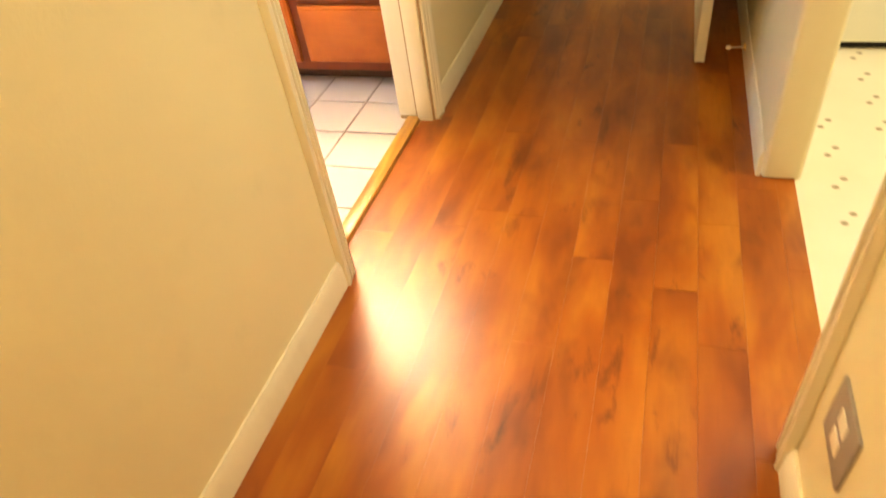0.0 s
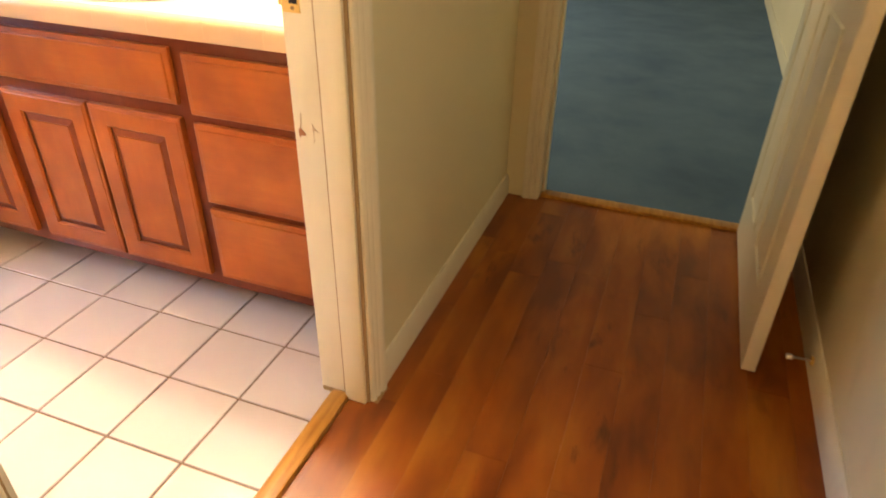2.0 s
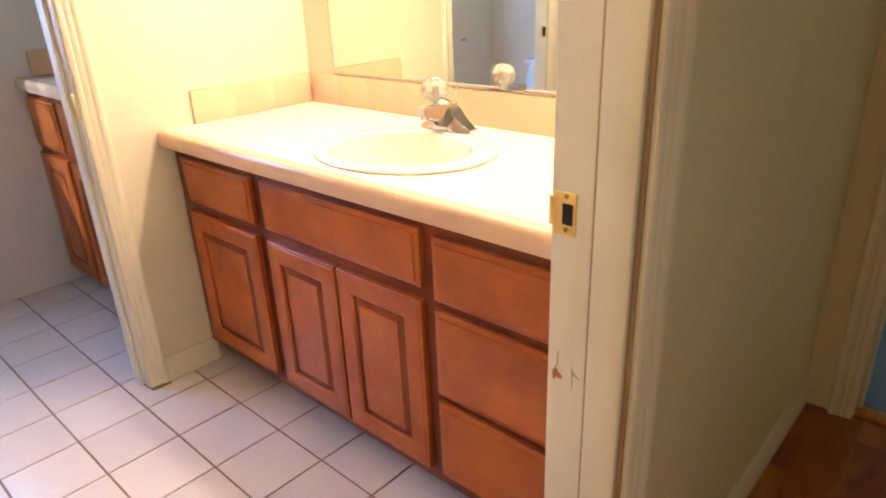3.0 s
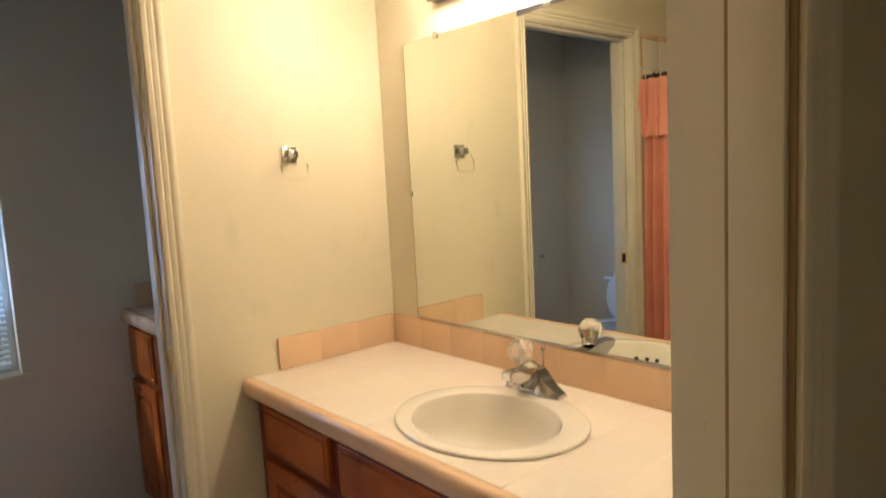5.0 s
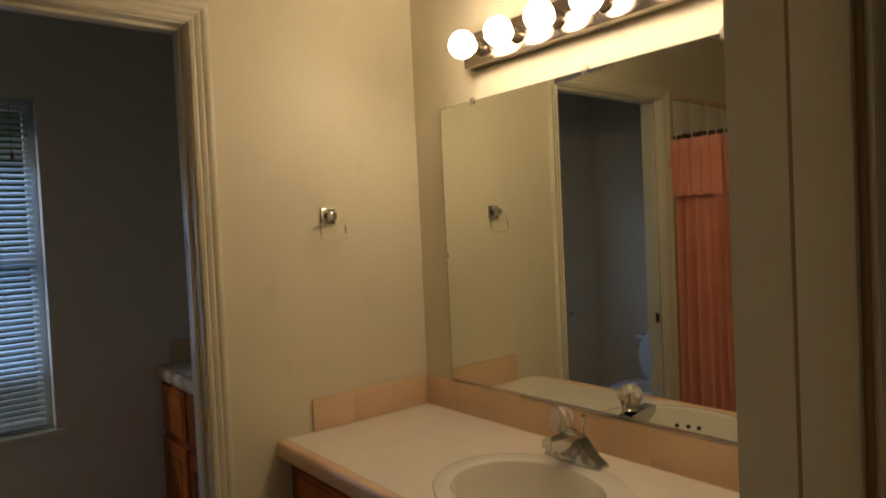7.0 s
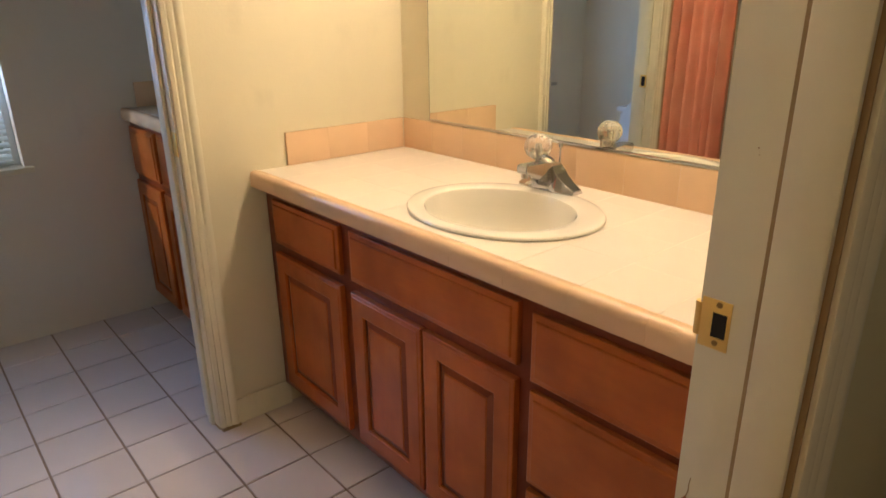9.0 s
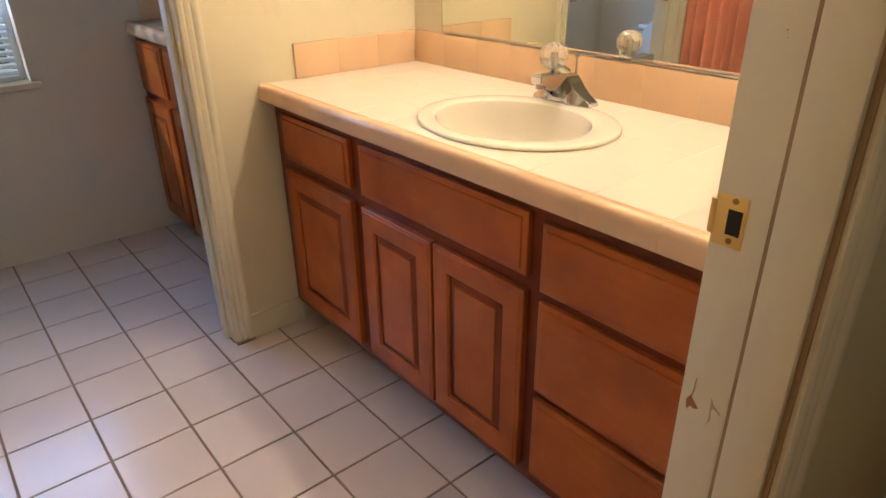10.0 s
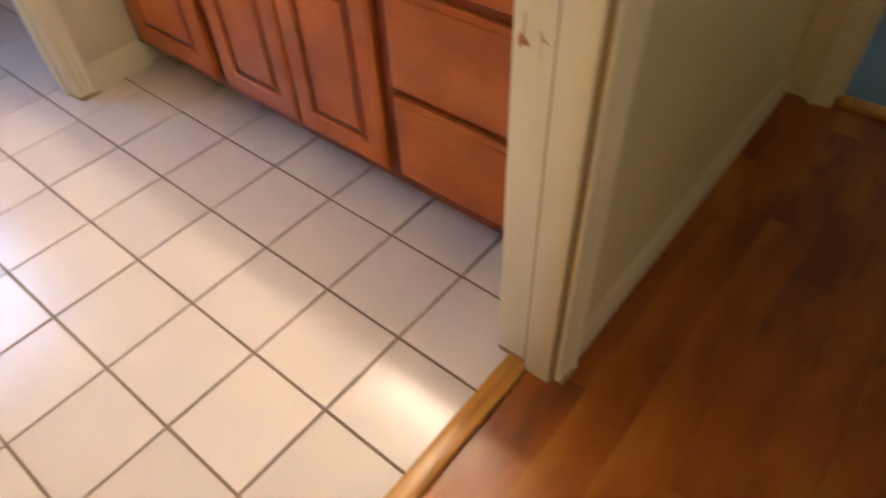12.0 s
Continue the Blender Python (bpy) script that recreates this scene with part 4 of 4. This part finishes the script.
# ---- toilet room ----
toilet = thing("toilet", "white porcelain toilet with its tank against the wall", "toilet", at=(-1.75, -1.775, 0))
bm = bmesh.new()
box(bm, -0.22, 0.22, -0.035, 0.155, 0.39, 0.64, bev=0.025, seg=3)
part("tank", bm, TOILET_WHITE, toilet, smooth=True, angle=60)
bm = bmesh.new()
box(bm, -0.235, 0.235, -0.04, 0.17, 0.641, 0.672, bev=0.013, seg=3)
part("tank_lid", bm, TOILET_WHITE, toilet, smooth=True, angle=60)
bm = bmesh.new()
lathe(bm, [(0.0, 0.0), (0.115, 0.0), (0.12, 0.02), (0.10, 0.12), (0.12, 0.22), (0.175, 0.34), (0.185, 0.385), (0.178, 0.395), (0.13, 0.39), (0.10, 0.30), (0.0, 0.24)], (0, 0.43, 0), 1.0, 1.28, 40)
part("bowl", bm, TOILET_WHITE, toilet, smooth=True, angle=60)
bm = bmesh.new()
lathe(bm, [(0.6, 0.398), (1.0, 0.398), (1.02, 0.408), (0.98, 0.418), (0.62, 0.418), (0.6, 0.398)], (0, 0.43, 0), 0.19, 0.245, 40)
part("seat", bm, TOILET_WHITE, toilet, smooth=True, angle=60)
bm = bmesh.new()
lathe(bm, [(0.0, 0.0), (0.98, 0.0), (1.0, 0.008), (0.97, 0.018), (0.0, 0.022)], (0, 0, 0), 0.185, 0.195, 40)
bmesh.ops.rotate(bm, verts=bm.verts[:], cent=(0, 0, 0), matrix=Matrix.Rotation(radians(98), 3, "X"))
bmesh.ops.translate(bm, verts=bm.verts[:], vec=(0, 0.205, 0.565))
part("raised_lid", bm, TOILET_WHITE, toilet, smooth=True, angle=60)
bm = bmesh.new()
tube(bm, [(-0.15, 0.157, 0.60), (-0.15, 0.175, 0.60), (-0.10, 0.182, 0.595)], 0.007, 10)
part("flush_lever", bm, CHROME, toilet, smooth=True)

win = thing("window_1", "white vinyl single-hung window in a drywall recess", "window", kind="structure")
wx = FX - 0.11
for it in ((wx, wx + 0.04, WY0, WY0 + 0.04, WZ0, WZ1), (wx, wx + 0.04, WY1 - 0.04, WY1, WZ0, WZ1), (wx, wx + 0.04, WY0 + 0.04, WY1 - 0.04, WZ0, WZ0 + 0.04), (wx, wx + 0.04, WY0 + 0.04, WY1 - 0.04, WZ1 - 0.04, WZ1), (wx + 0.002, wx + 0.045, WY0 + 0.04, WY1 - 0.04, 1.355, 1.395)):
    boxes("window_frame", VINYL, win, it, bev=0.003)
for z0, z1 in ((WZ0 + 0.04, 1.355), (1.395, WZ1 - 0.04)):
    pane = boxes("pane", GLASS, win, (wx + 0.016, wx + 0.020, WY0 + 0.04, WY1 - 0.04, z0, z1))
    pane.visible_shadow = False
boxes("window_sill", TRIM, win, (FX - 0.13, FX + 0.028, WY0 - 0.04, WY1 + 0.03, WZ0 - 0.022, WZ0 + 0.0005), bev=0.004)

blind = thing("window_blind", "pale blue-white horizontal mini blind, lowered and half open", "blind")
bxc = FX - 0.045
boxes("headrail", BLIND, blind, (bxc - 0.015, bxc + 0.015, WY0 + 0.01, WY1 - 0.022, WZ1 - 0.028, WZ1 - 0.002), bev=0.002)
boxes("bottom_rail", BLIND, blind, (bxc - 0.012, bxc + 0.012, WY0 + 0.012, WY1 - 0.026, WZ0 + 0.010, WZ0 + 0.022), bev=0.003)
slat_mesh = None
nsl = 52
for k in range(nsl):
    z = WZ0 + 0.036 + k * (WZ1 - 0.04 - WZ0 - 0.036) / nsl
    if slat_mesh is None:
        bm = bmesh.new()
        prism(bm, [(-0.0125, 0.0), (-0.006, 0.0017), (0.0, 0.0024), (0.006, 0.0017), (0.0125, 0.0), (0.0125, 0.0005), (0.0, 0.0029), (-0.0125, 0.0005)], lambda u, v, w: (u, w, v), WY0 + 0.012, WY1 - 0.026)
        ob = part("slat", bm, BLIND, blind)
        slat_mesh = ob.data
    else:
        ob = new("slat", slat_mesh)
        ob.parent = blind
    ob.matrix_basis = Matrix.Translation((bxc, 0, z)) @ Matrix.Rotation(radians(38), 4, "Y")
for y in (WY0 + 0.12, WY1 - 0.14):
    bm = bmesh.new()
    tube(bm, [(bxc + 0.013, y, WZ1 - 0.02), (bxc + 0.013, y, WZ0 + 0.02)], 0.0009, 5)
    part("ladder_cord", bm, BLIND, blind)
bm = bmesh.new()
tube(bm, [(bxc + 0.018, WY1 - 0.085, WZ1 - 0.02), (bxc + 0.018, WY1 - 0.085, 1.79)], 0.0012, 5)
tube(bm, [(bxc + 0.018, WY1 - 0.085, 1.79), (bxc + 0.018, WY1 - 0.085, 1.76)], [0.003, 0.009], 10)
part("pull_cord", bm, MAPLE_SHADED, blind, "cord with a dark tassel")

hook = thing("wall_holder", "small dark metal holder on the toilet room wall", "wall hook")
boxes("plate", STEEL, hook, (FX, FX + 0.012, -1.54, -1.49, 0.78, 0.80), bev=0.002)

# ---- floor pieces ----
PITCH = 0.203
tile_mesh = None
HALF = (PITCH - 0.006) / 2
floor_rng = random.Random(3)


def tile_at(x0, x1, y0, y1, shared):
    global tile_mesh
    if shared and tile_mesh:
        ob = new("tile", tile_mesh)
        ob.parent = floor_wash
    else:
        w, d = (x1 - x0) / 2, (y1 - y0) / 2
        bm = bmesh.new()
        box(bm, -w, w, -d, d, -0.008, 0.0, bev=0.0012, seg=1)
        ob = part("tile", bm, TILE, floor_wash)
        if shared:
            tile_mesh = ob.data
    ob.location = ((x0 + x1) / 2, (y0 + y1) / 2, floor_rng.uniform(-0.0004, 0.0004))
    ob.rotation_euler = (floor_rng.uniform(-0.0012, 0.0012), floor_rng.uniform(-0.0012, 0.0012), 0)


for i in range(-1, 14):
    for j in range(-1, 10):
        # the joints lie on whole multiples of the pitch
        x1, x0 = -i * PITCH - 0.003, -(i + 1) * PITCH + 0.003
        y1, y0 = -j * PITCH - 0.003, -(j + 1) * PITCH + 0.003
        x0c, x1c = max(x0, FX), min(x1, 0.197)
        y0c, y1c = max(y0, -1.82), min(y1, 0.24)
        if x1c - x0c < 0.01 or y1c - y0c < 0.01:
            continue
        if y1c <= -1.08 and x0c > PB:
            continue
        tile_at(x0c, x1c, y0c, y1c, abs(x1c - x0c - 2 * HALF) < 1e-6 and abs(y1c - y0c - 2 * HALF) < 1e-6)

plank_meshes = {}
plank_rng = random.Random(11)
STRIP = 0.0982
for k in range(-1, 12):
    x0, x1 = 0.257 + k * STRIP, 0.257 + (k + 1) * STRIP - 0.0003
    y = -4.2 - plank_rng.uniform(0.0, 0.8)
    while y < 1.098:
        length = plank_rng.choice((0.41, 0.62, 0.83, 1.21))
        a, b = max(y, -4.2), min(y + length - 0.0006, 1.098)
        y += length
        if b - a < 0.02:
            continue
        xa, xb = max(x0, 0.2445), min(x1, 1.385)
        if a >= -0.345 or b <= -1.165:
            xb = min(xb, HX1)
        if xb - xa < 0.004:
            continue
        bm = bmesh.new()
        box(bm, xa, xb, a, b, -0.008, 0.0)
        cx, cy = (xa + xb) / 2, (a + b) / 2
        bmesh.ops.translate(bm, verts=bm.verts[:], vec=(-cx, -cy, 0))
        ob = part("plank", bm, PLANK, floor_hall)
        ob.location = (cx, cy, 0.0)
